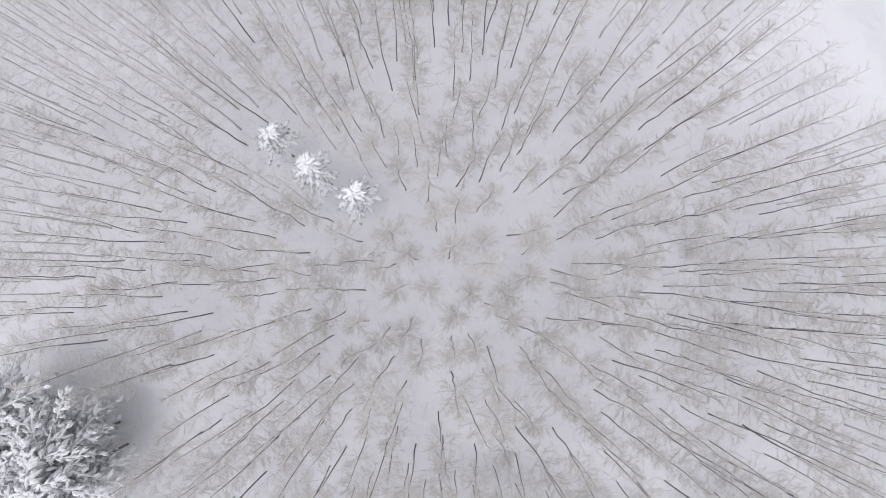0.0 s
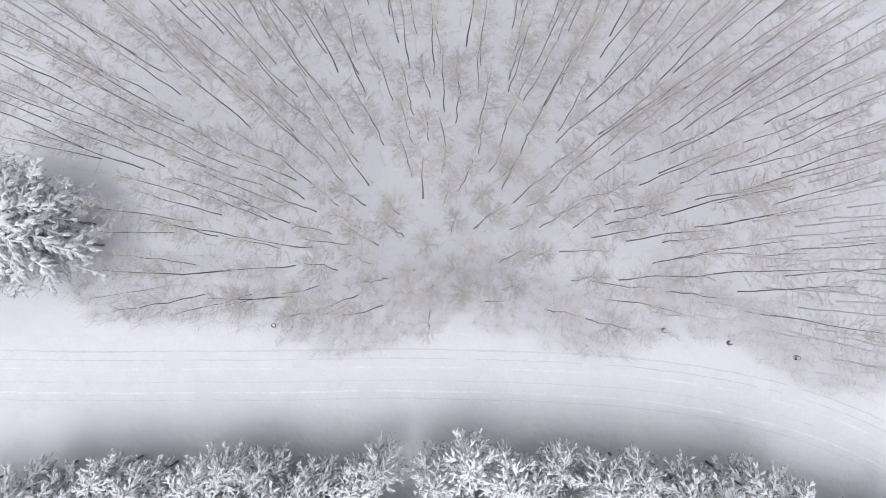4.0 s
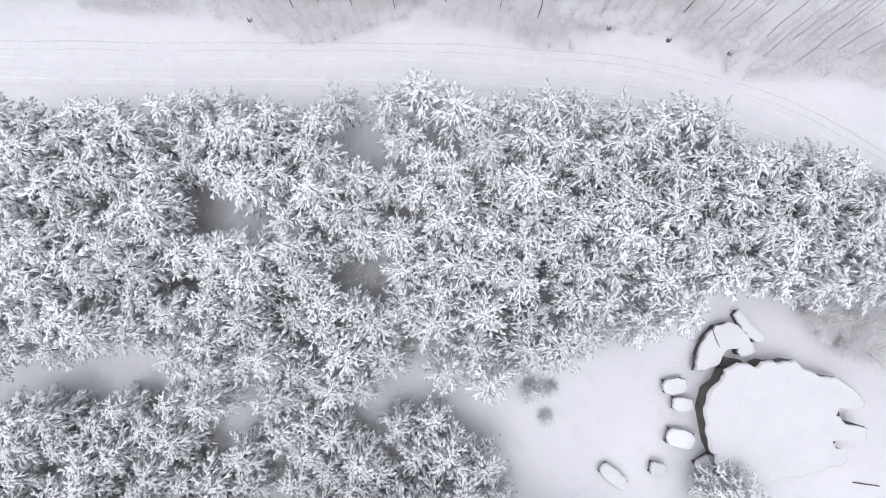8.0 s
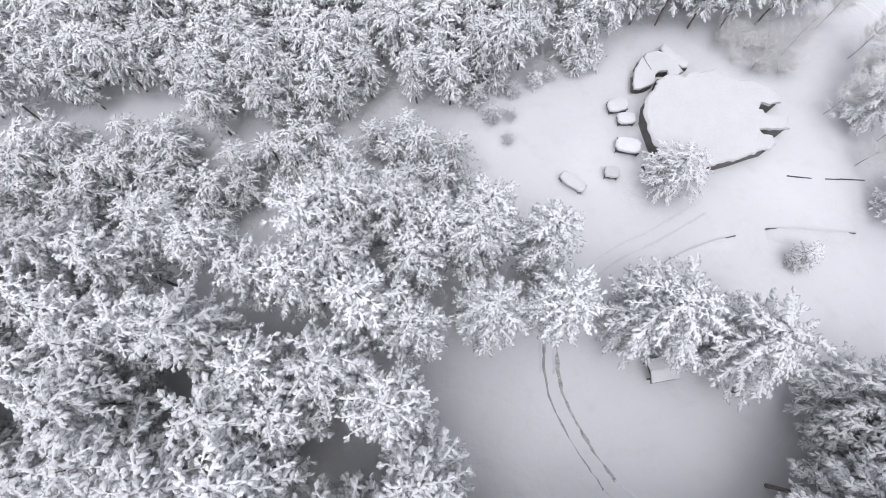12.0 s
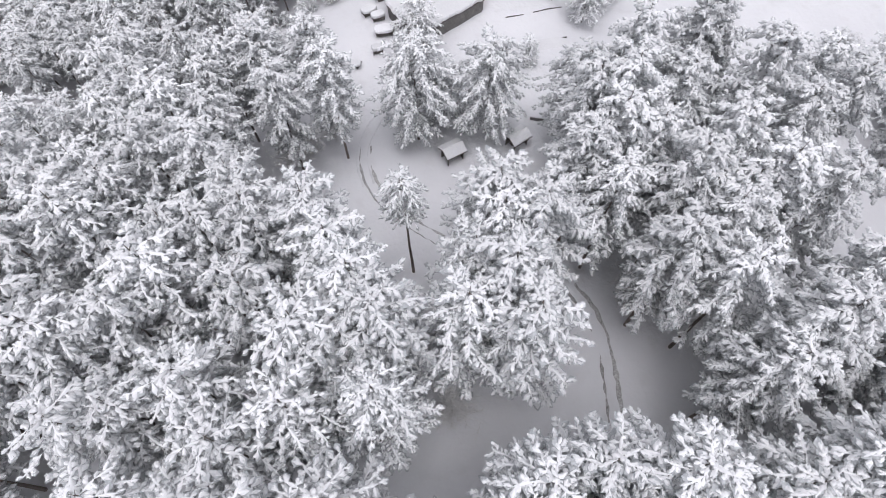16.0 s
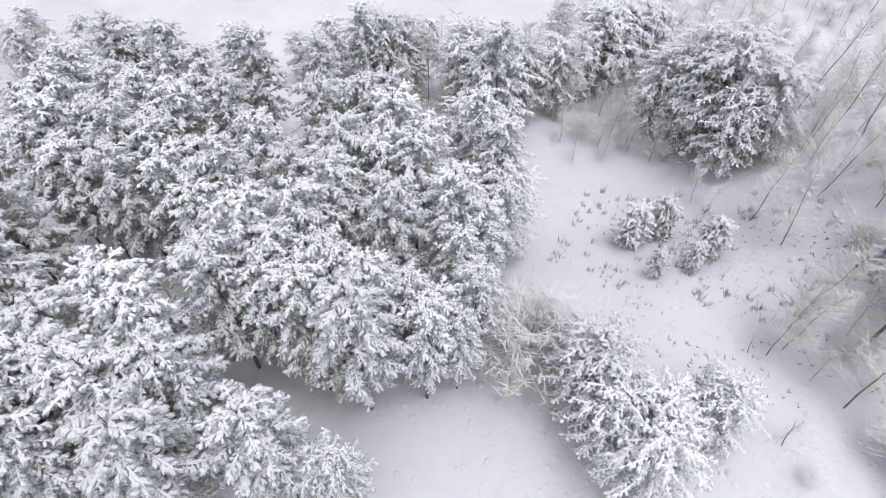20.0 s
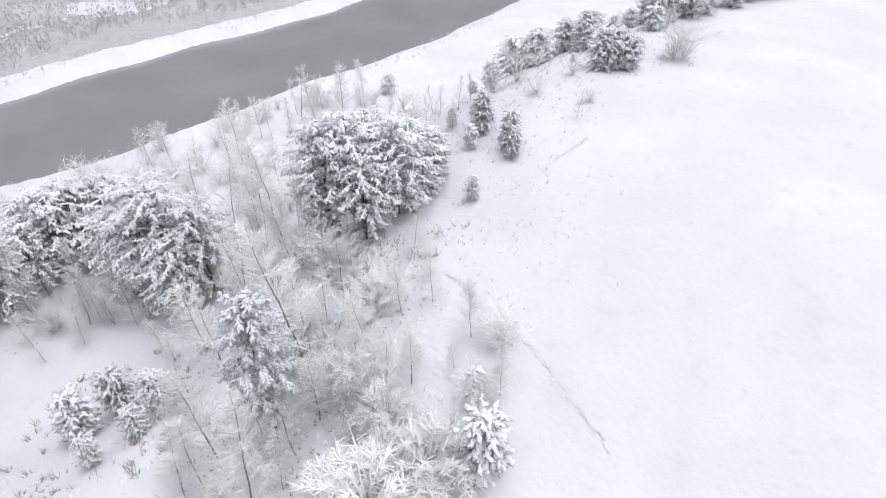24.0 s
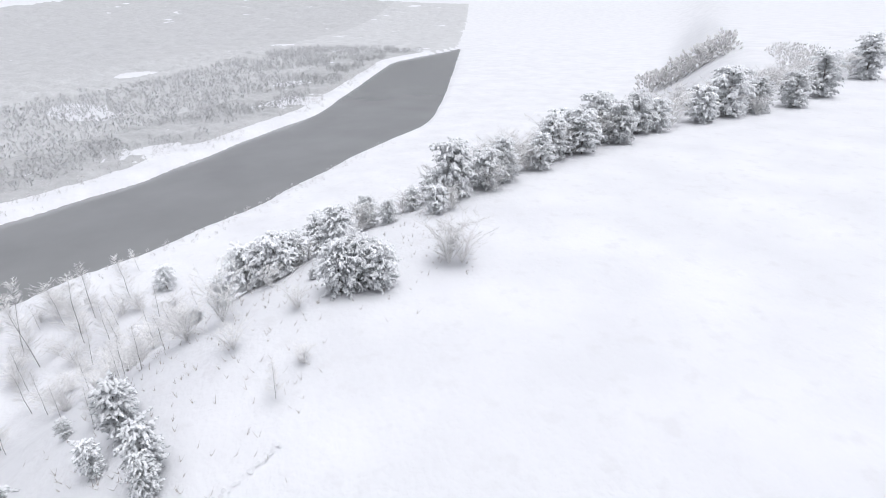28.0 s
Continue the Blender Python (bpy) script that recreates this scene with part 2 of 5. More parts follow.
# ---- shapes for trees ----
class Shape:
    """Verts and faces that grow piece by piece."""

    def __init__(self):
        self.v, self.f = [], []

    def rod(self, a, b, ra, rb, sides=3, cap=False):
        a, b = Vector(a), Vector(b)
        way = (b - a).normalized()
        side = way.cross(Vector((0.3, 0.2, 1)) if abs(way.z) < 0.9 else Vector((1, 0, 0))).normalized()
        other = way.cross(side)
        n = len(self.v)
        for p, r in ((a, ra), (b, rb)):
            for k in range(sides):
                t = 2 * math.pi * k / sides
                self.v.append(p + (side * math.cos(t) + other * math.sin(t)) * r)
        for k in range(sides):
            l = (k + 1) % sides
            self.f.append((n + k, n + l, n + sides + l, n + sides + k))
        if cap:
            self.f.append(tuple(n + sides + k for k in range(sides)))

    def thorn(self, a, b, r):
        n = len(self.v)
        self.v += [a + Vector((r, 0, 0)), a + Vector((-0.5 * r, 0.87 * r, 0)), a + Vector((-0.5 * r, -0.87 * r, 0.3 * r)), b]
        self.f += [(n, n + 1, n + 3), (n + 1, n + 2, n + 3), (n + 2, n, n + 3)]

    def blade(self, a, b, r, turn):
        n = len(self.v)
        w = Vector((math.cos(turn) * r, math.sin(turn) * r, 0))
        self.v += [a - w, a + w, b]
        self.f.append((n, n + 1, n + 2))

    def tube(self, points, radii, sides=6):
        n = len(self.v)
        for p, r in zip(points, radii):
            for k in range(sides):
                t = 2 * math.pi * k / sides
                self.v.append(Vector((p[0] + r * math.cos(t), p[1] + r * math.sin(t), p[2])))
        for j in range(len(points) - 1):
            for k in range(sides):
                l = (k + 1) % sides
                self.f.append((n + j * sides + k, n + j * sides + l, n + (j + 1) * sides + l, n + (j + 1) * sides + k))
        self.f.append(tuple(n + (len(points) - 1) * sides + k for k in range(sides)))

    def pad(self, at, way, length, wide, thick, rnd, sides=4):
        """A tapered lump that lies along a way, like snow on a spray of needles."""
        way = Vector(way).normalized()
        side = way.cross(Vector((0, 0, 1)))
        side = side.normalized() if side.length > 1e-3 else Vector((1, 0, 0))
        up = side.cross(way)
        at = Vector(at)
        n = len(self.v)
        self.v.append(at)
        for f, w in ((0.32, 0.75), (0.72, 1.0)):
            for k in range(sides):
                t = 2 * math.pi * (k + 0.5) / sides
                j = rnd.uniform(0.75, 1.25)
                self.v.append(at + way * (length * f) + side * (math.cos(t) * wide * w * j) + up * (math.sin(t) * thick * w * j))
        self.v.append(at + way * length - up * thick * 0.3)
        for k in range(sides):
            l = (k + 1) % sides
            self.f += [(n, n + 1 + l, n + 1 + k), (n + 1 + k, n + 1 + l, n + 1 + sides + l, n + 1 + sides + k)]
            self.f.append((n + 1 + sides + k, n + 1 + sides + l, n + 1 + 2 * sides))

    def finger(self, at, way, length, wide, thick, rnd, closed=False):
        """A slim lump with pointed ends."""
        way = Vector(way).normalized()
        side = way.cross(Vector((0, 0, 1)))
        side = side.normalized() if side.length > 1e-3 else Vector((1, 0, 0))
        up = side.cross(way)
        at = Vector(at)
        n = len(self.v)
        mid = at + way * (length * rnd.uniform(0.5, 0.7))
        self.v += [at, mid + side * wide - up * thick * 0.5, mid + up * thick, mid - side * wide - up * thick * 0.5, at + way * length]
        self.f += [(n, n + 1, n + 2), (n, n + 2, n + 3), (n + 4, n + 2, n + 1), (n + 4, n + 3, n + 2)]
        if closed:
            self.f += [(n, n + 3, n + 1), (n + 4, n + 1, n + 3)]

    def plump(self, at, way, length, wide, thick, rnd, droop=0.25):
        """A blunt bowed lump of snow along a shoot, its end hanging."""
        way = Vector(way).normalized()
        side = way.cross(Vector((0, 0, 1)))
        side = side.normalized() if side.length > 1e-3 else Vector((1, 0, 0))
        up = side.cross(way)
        at = Vector(at)
        n = len(self.v)
        self.v.append(at)
        f = rnd.uniform(0.38, 0.66)
        mid = at + way * (length * f) - Vector((0, 0, droop * length * f * f))
        for c, h in ((1.1, -0.5), (0.62, 0.75), (-0.62, 0.75), (-1.1, -0.5)):
            self.v.append(mid + side * (wide * c) + up * (thick * h))
        self.v.append(at + way * length - Vector((0, 0, droop * length + 0.2 * thick)))
        for k in (1, 2, 3):
            self.f += [(n, n + k, n + k + 1), (n + 5, n + k + 1, n + k)]

    def spikes(self, at, way, length, spread, rnd, count=4):
        """A fan of thin blades past the end of a spray."""
        way = Vector(way).normalized()
        side = way.cross(Vector((0, 0, 1)))
        side = side.normalized() if side.length > 1e-3 else Vector((1, 0, 0))
        for k in range(count):
            t = rnd.uniform(-1, 1) * spread
            w = (way + side * t + Vector((0, 0, rnd.uniform(-0.5, 0.3)))).normalized() * length * rnd.uniform(0.7, 1.2)
            a = Vector(at) + side * rnd.uniform(-0.1, 0.1)
            n = len(self.v)
            s = side * 0.07 * length
            self.v += [a - s, a + s, a + w]
            self.f.append((n, n + 1, n + 2))

    def put(self, name, mat, parent, label="", smooth=False):
        return mesh_object(name, self.v, self.f, mat, parent, label, smooth)


def trunk_line(rnd, height, lean, steps=6, wobble=0.12):
    az = rnd.uniform(0, 6.28)
    pts, x, y = [], 0.0, 0.0
    for k in range(steps + 1):
        f = k / steps
        pts.append((x + math.cos(az) * lean * height * f, y + math.sin(az) * lean * height * f, height * f - (0.3 if k == 0 else 0)))
        x += rnd.uniform(-wobble, wobble)
        y += rnd.uniform(-wobble, wobble)
    return pts


def at_height(pts, z):
    for a, b in zip(pts, pts[1:]):
        if z <= b[2]:
            t = max(0, (z - a[2]) / (b[2] - a[2]))
            return Vector((a[0] + (b[0] - a[0]) * t, a[1] + (b[1] - a[1]) * t, z))
    return Vector(pts[-1])


def make_pine(name, seed, height, radius, clear, form, load, label, group, pad=1.0, whorl=0.62, chunk=1.0, wild=0.4, limbs=0, lift=0.0, second=0.75, green=0.2, leaf=None, bare=0.22, sag=0.0):
    """A snow-laden pine: trunk, limbs, needles and the snow that lies on them."""
    rnd = random.Random(seed)
    root = tagged(new(name), label, "tree", group)
    pts = trunk_line(rnd, height, rnd.uniform(0, 0.02))
    trunk, crown, snow = Shape(), Shape(), Shape()
    r0 = 0.0085 * height + 0.04
    trunk.tube(pts, [r0 * (1 - 0.93 * k / 6) for k in range(7)], 6)
    z = clear * height
    while z < height * 0.97:
        f = (z - clear * height) / (height * (1 - clear))
        if form == "cone":
            reach = radius * ((1 - f) ** 0.75 + 0.06)
        else:
            reach = radius * (0.72 + 0.8 * f if f < 0.35 else max(0.05, 1 - ((f - 0.35) / 0.67) ** 2) ** 0.42)
        count = (rnd.randint(5, 7) if form == "cone" else rnd.randint(4, 6)) + limbs
        spin = rnd.uniform(0, 6.28)
        for k in range(count):
            az = spin + 6.283 * k / count + rnd.uniform(-0.25, 0.25) * (1 + wild)
            long = reach * rnd.uniform(0.7, 1.12)
            rise = rnd.uniform(0.05, 0.3) if form == "cone" else rnd.uniform(0.0, 0.35)
            rise = rise + lift + 0.5 * max(0, f - 0.7) - sag * (1 - f)
            base = at_height(pts, z + rnd.uniform(-0.15, 0.15) * (1 + 2 * wild))
            out = Vector((math.cos(az), math.sin(az), 0))
            tip = base + out * long + Vector((0, 0, long * (rise - 0.32)))
            elbow = base + out * long * 0.5 + Vector((-out.y, out.x, 0)) * (long * wild * rnd.uniform(-0.22, 0.22)) + Vector((0, 0, long * rise * 0.5))
            trunk.rod(base, elbow, 0.05, 0.035)
            trunk.rod(elbow, tip, 0.035, 0.015)
            # snow along the limb, and loaded shoots to both sides of it
            for p, q in ((base, elbow), (elbow, tip)):
                snow.plump(p + Vector((0, 0, 0.06)), q - p, (q - p).length * 1.08, 0.1 * chunk, 0.13 * chunk, rnd, 0.0)
            shoots = max(3, int(long * 2.6 * load + 0.5))
            for j in range(shoots):
                start = bare * (1 - f) ** 0.5 if long > 1.0 and f < 0.6 else 0.04
                t = start + (1 - start) * (j + 0.5) / shoots
                p = base.lerp(elbow, t * 2) if t < 0.5 else elbow.lerp(tip, t * 2 - 1)
                turn = (-1 if j % 2 else 1) * rnd.uniform(0.35, 1.15 + 0.7 * wild) * (1.15 - 0.5 * t * (1 - wild))
                if j == shoots - 1:
                    turn *= 0.2 + 0.3 * wild
                w = Vector((math.cos(az + turn), math.sin(az + turn), rnd.uniform(-0.45 - 0.25 * wild, 0.35 + 0.25 * wild) + 0.5 * max(0, f - 0.7)))
                size = pad * rnd.uniform(0.7 - 0.2 * wild, 1.25)
                crown.finger(p - Vector((0, 0, 0.12)), w + Vector((0, 0, -0.2)), size * 1.12, size * green, size * 0.1, rnd)
                crown.spikes(p + w.normalized() * size * 0.5, w, size * 0.65, 1.0, rnd, 1)
                wide = chunk * rnd.uniform(0.105, 0.15 + 0.05 * wild)
                snow.plump(p + Vector((0, 0, 0.05)), w, size, size * wide, size * wide * 1.25, rnd, rnd.uniform(0.15, 0.7))
                if rnd.random() < second:
                    bend = az + turn + (1 if turn < 0 else -1) * rnd.uniform(0.35, 0.85)
                    w2 = Vector((math.cos(bend), math.sin(bend), w.z + rnd.uniform(-0.3, 0.3)))
                    snow.plump(p + w.normalized() * size * rnd.uniform(0.2, 0.5), w2, size * rnd.uniform(0.5, 0.8), size * wide * 0.85, size * wide, rnd, rnd.uniform(0.1, 0.5))
        z += whorl * rnd.uniform(0.8, 1.2) * (1 if form == "cone" else 1.3)
    top = Vector(pts[-1])
    for k in range(8):
        az = rnd.uniform(0, 6.28)
        w = Vector((math.cos(az), math.sin(az), rnd.uniform(0.1, 1.4)))
        crown.pad(top - Vector((0, 0, 0.5)), w, 0.5 * pad, 0.1, 0.08, rnd, 3)
        snow.plump(top - Vector((0, 0, 0.42 - 0.03 * k)), w, rnd.uniform(0.5, 1.0) * pad, 0.12 * chunk, 0.14 * chunk, rnd)
    tr = trunk.put("trunk", PINE_BARK, root)
    crown = crown.put("crown", leaf or NEEDLES, root)
    snow.put("snow_load", SNOW, crown, "white snow lying on the shoots", True)
    return root


def make_bare(name, seed, height, spread, clear, twigs, mat, label, group, bark=None, bush=False, stout=1.0, fine=21, thick=0.016):
    """A leafless tree with a slender trunk and a fine frosted crown."""
    rnd = random.Random(seed)
    root = tagged(new(name), label, "tree" if not bush else "shrub", group)
    crown = Shape()
    stems = []
    if bush:
        trunk = Shape()
        for k in range(14):
            az, tilt = rnd.uniform(0, 6.28), rnd.uniform(0.05, 0.85)
            pts = [Vector((0, 0, -0.1)), Vector((math.cos(az) * tilt * height * 0.45, math.sin(az) * tilt * height * 0.45, height * 0.55)), Vector((math.cos(az) * tilt * height, math.sin(az) * tilt * height, height * rnd.uniform(0.75, 1.0)))]
            trunk.rod(pts[0], pts[1], 0.05, 0.035)
            trunk.rod(pts[1], pts[2], 0.035, 0.012)
            stems.append(pts)
        trunk.put("stem", mat, root)
    else:
        pts = trunk_line(rnd, height, rnd.uniform(0.0, 0.05 + 0.05 * (stout > 1)), 6, 0.2)
        trunk = Shape()
        r0 = (0.0052 * height + 0.012) * stout
        trunk.tube(pts, [r0 * (1 - 0.86 * k / 6) for k in range(7)], 5)
        trunk.put("trunk", bark or BARK, root)
        stems = None
    branches = Shape()
    for k in range(twigs):
        if bush:
            s = rnd.choice(stems)
            base = s[0].lerp(s[1], rnd.uniform(0.1, 1)) if rnd.random() < 0.5 else s[1].lerp(s[2], rnd.random())
            az, long = rnd.uniform(0, 6.28), spread * rnd.uniform(0.2, 0.5)
            rise = rnd.uniform(0.1, 1.0)
        else:
            f = rnd.random() ** 0.8
            base = at_height(pts, height * (clear + (0.98 - clear) * f))
            az, long = rnd.uniform(0, 6.28), spread * (1.05 - 0.75 * f) * rnd.uniform(0.6, 1.1)
            rise = rnd.uniform(0.45, 1.1)
        out = Vector((math.cos(az), math.sin(az), rise)).normalized()
        tip = base + out * long
        branches.rod(base, tip, 0.02, 0.008)
        for j in range(fine):
            t = rnd.uniform(0.25, 1.0)
            p = base.lerp(tip, t)
            a2 = az + rnd.uniform(-1.3, 1.3)
            o2 = Vector((math.cos(a2), math.sin(a2), rnd.uniform(-0.3, 0.9)))
            branches.blade(p, p + o2 * long * rnd.uniform(0.2, 0.6), thick, rnd.uniform(0, 6.28))
    branches.put("crown", mat, root)
    return root


def place(proto, x, y, scale=1.0, turn=0.0, tall=1.0):
    return copy_thing(proto, pose(x, y, ground_z(x, y) - 0.05, 0, 0, turn) @ Matrix.Diagonal((scale, scale, scale * tall, 1)))


def settle(proto, x, y, scale=1.0, turn=0.0):
    """Moves the first of its kind to its place."""
    proto.matrix_basis = pose(x, y, ground_z(x, y) - 0.05, 0, 0, turn) @ Matrix.Diagonal((scale, scale, scale, 1))


def plant(protos, spots, rnd, low=0.88, high=1.12):
    """Stands trees on spots, the first of each kind included."""
    used = {}
    for spot in spots:
        k = rnd.randrange(len(protos))
        size = rnd.uniform(low, high)
        if len(spot) > 2:
            size = spot[2] / protos[k]["height"]
            size *= rnd.uniform(0.97, 1.03)
        turn = rnd.uniform(0, 360)
        if k in used:
            place(protos[k], spot[0], spot[1], size, turn)
        else:
            used[k] = (spot[0], spot[1], size, turn)
    for k, where in used.items():
        settle(protos[k], *where)
    for k, p in enumerate(protos):
        if k not in used:
            for o in (*p.children_recursive, p):
                bpy.data.objects.remove(o)


def inside(poly, x, y):
    hit = False
    for (x1, y1), (x2, y2) in zip(poly, poly[1:] + poly[:1]):
        if (y1 > y) != (y2 > y) and x < (x2 - x1) * (y - y1) / (y2 - y1) + x1:
            hit = not hit
    return hit


def spread(rnd, box, apart, allowed, tries, taken=()):
    """Random spots in a box, at least so far apart."""
    out, cells = [], {}
    for p in taken:
        cells.setdefault((int(p[0] // apart), int(p[1] // apart)), []).append(p)
    for _ in range(tries):
        x, y = rnd.uniform(box[0], box[1]), rnd.uniform(box[2], box[3])
        if not allowed(x, y):
            continue
        i, j = int(x // apart), int(y // apart)
        if any((x - p[0]) ** 2 + (y - p[1]) ** 2 < apart * apart for a in (-1, 0, 1) for b in (-1, 0, 1) for p in cells.get((i + a, j + b), ())):
            continue
        cells.setdefault((i, j), []).append((x, y))
        out.append((x, y))
    return out


# Where the trunks of the bare wood stand.
BARE_WEST = [
    (-39, 13.9), (-37.7, 15.6), (-34.1, -5), (-30.9, 6.8), (-30.6, -4), (-28, 27.6), (-27.2, -9.2), (-26.2, -7),
    (-25.4, -14.1), (-25.4, 7.7), (-25.3, 0.9), (-24.7, 20.8), (-24.1, -6.2), (-23.7, 16.4), (-23.5, 12.7), (-23.1, 29.4),
    (-20.6, -10.1), (-19.8, -1.7), (-19.7, 0), (-19.7, 1.8), (-18.8, -14.8), (-17.7, 20.3), (-16.7, -16.7), (-16.7, 25.1),
    (-16.5, 6.4), (-15.6, -3.7), (-15.2, -20.3), (-13.6, -5.4), (-13, 6.9), (-12.9, -6.9), (-12.1, -14.1), (-12.1, 20.8),
    (-12, 1.6), (-11.9, 27.6), (-10.5, -15.7), (-10.3, -12.8), (-9.8, -9.6), (-9.7, 31.6), (-8.3, 26.2), (-8.1, -8.3),
    (-8, 2.1), (-6.6, -27.1), (-6.5, 13.6), (-6.3, -19.7), (-5.3, -26.1),
]
BARE_MIDDLE = [
    (-5, -17.8), (-5, 15.2), (-4.4, -14.9), (-4.4, -0.9), (-4.4, 33.4), (-3.7, -22.2), (-2.8, -19.9), (-2.5, 20.2),
    (-2.1, -7.3), (-1.6, -24.1), (-0.7, 33.5), (-0.1, -16), (1.1, 2.4), (1.4, -11.2), (1.5, -7), (1.6, 19.1),
    (3.5, -6.7), (3.7, -1.3), (3.8, -27.9), (4.1, 16.2), (4.2, -19.8), (4.9, 11.9), (5.5, -14.6), (5.5, -3),
    (5.8, 30.6), (6.8, -25.5), (6.9, -4.5), (6.9, 23.7), (7.1, -13.2), (9.1, -14.8), (9.1, 10.6), (9.3, 20.5),
    (9.8, -8.3), (10.6, -26.9), (10.9, 31.5), (11.1, -10.6), (12.7, -12.8), (12.8, -11.2), (13, -4.8), (13.6, -0.5),
    (13.7, 1.1), (14.1, -14.6), (14.1, 18.1), (14.6, 21.3), (15.4, -1.7),
]
BARE_EAST = [
    (15.8, 29.7), (15.9, -15), (18.1, -2.3), (18.4, -10.5), (19.5, -7.1), (19.8, -5.6), (20.1, 0.4), (20.1, 21.9),
    (21.6, 2.3), (22, 19.4), (23.3, -1.6), (23.8, -9), (23.9, -19), (24.6, 9.5), (24.8, -6), (24.8, 23.7),
    (25.6, -17.4), (26.3, -8.7), (26.7, -15.7), (27.2, -5.6), (27.4, 12.6), (27.8, -4.3), (28.4, 18.1), (29, 21.8),
    (29.4, 0.9), (29.9, -12.4), (32.3, -2.2), (32.6, -19.6), (32.8, -5.9), (33.7, 11.8), (36.4, 8.5), (36.7, -14.3),
    (39.1, -21.1), (39.5, -14.7), (41.6, -25.7), (42, -4.2), (42.6, -28.1), (46.5, -14.9), (47.5, -1.7), (47.6, -23.8),
    (48.6, -20.6), (49.4, 0.2), (52.5, -22.9),
]
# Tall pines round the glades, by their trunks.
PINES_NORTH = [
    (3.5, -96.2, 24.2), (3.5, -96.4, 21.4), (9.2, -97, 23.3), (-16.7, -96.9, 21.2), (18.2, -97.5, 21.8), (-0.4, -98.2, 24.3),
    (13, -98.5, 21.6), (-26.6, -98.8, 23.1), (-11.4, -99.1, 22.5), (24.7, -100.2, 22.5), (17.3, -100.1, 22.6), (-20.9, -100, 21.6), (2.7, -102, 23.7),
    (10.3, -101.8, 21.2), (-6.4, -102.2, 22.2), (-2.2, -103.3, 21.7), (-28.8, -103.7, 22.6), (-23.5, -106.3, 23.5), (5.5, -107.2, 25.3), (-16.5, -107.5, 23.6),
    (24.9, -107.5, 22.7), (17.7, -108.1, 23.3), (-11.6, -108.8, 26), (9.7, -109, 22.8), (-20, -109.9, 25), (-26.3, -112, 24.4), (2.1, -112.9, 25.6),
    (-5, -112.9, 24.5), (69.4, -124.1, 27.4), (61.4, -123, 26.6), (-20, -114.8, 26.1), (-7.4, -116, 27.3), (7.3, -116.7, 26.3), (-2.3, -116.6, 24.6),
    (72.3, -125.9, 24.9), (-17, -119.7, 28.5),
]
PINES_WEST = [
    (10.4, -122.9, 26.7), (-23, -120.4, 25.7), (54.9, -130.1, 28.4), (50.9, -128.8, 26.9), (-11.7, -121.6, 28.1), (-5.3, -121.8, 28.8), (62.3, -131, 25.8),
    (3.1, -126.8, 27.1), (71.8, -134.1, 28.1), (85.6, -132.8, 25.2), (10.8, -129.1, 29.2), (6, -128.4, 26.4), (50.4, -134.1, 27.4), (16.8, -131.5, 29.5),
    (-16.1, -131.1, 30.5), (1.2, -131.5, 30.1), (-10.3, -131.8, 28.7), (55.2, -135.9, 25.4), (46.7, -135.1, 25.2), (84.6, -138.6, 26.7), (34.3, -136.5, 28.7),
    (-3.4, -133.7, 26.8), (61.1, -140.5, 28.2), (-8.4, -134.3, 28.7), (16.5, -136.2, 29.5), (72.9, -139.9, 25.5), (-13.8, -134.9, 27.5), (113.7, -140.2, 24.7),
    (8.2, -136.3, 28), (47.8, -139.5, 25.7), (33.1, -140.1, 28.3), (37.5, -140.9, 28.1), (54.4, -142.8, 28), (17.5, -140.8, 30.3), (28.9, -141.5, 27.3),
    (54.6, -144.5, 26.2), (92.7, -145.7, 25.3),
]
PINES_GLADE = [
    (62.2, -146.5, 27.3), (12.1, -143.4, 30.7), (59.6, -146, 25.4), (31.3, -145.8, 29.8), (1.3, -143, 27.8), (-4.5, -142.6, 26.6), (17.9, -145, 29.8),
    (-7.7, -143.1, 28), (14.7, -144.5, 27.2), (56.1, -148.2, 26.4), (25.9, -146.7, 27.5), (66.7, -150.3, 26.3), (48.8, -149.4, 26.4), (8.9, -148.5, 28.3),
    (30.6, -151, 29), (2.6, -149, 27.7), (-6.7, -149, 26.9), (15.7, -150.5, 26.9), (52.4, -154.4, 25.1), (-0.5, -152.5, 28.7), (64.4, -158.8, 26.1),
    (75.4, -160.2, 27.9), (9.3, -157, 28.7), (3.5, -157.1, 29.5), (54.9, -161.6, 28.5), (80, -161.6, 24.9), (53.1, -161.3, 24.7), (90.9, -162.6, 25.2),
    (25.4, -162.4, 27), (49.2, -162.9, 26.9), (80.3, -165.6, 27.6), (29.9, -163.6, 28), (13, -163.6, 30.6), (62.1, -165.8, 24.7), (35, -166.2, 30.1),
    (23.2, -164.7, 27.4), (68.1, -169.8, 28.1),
]
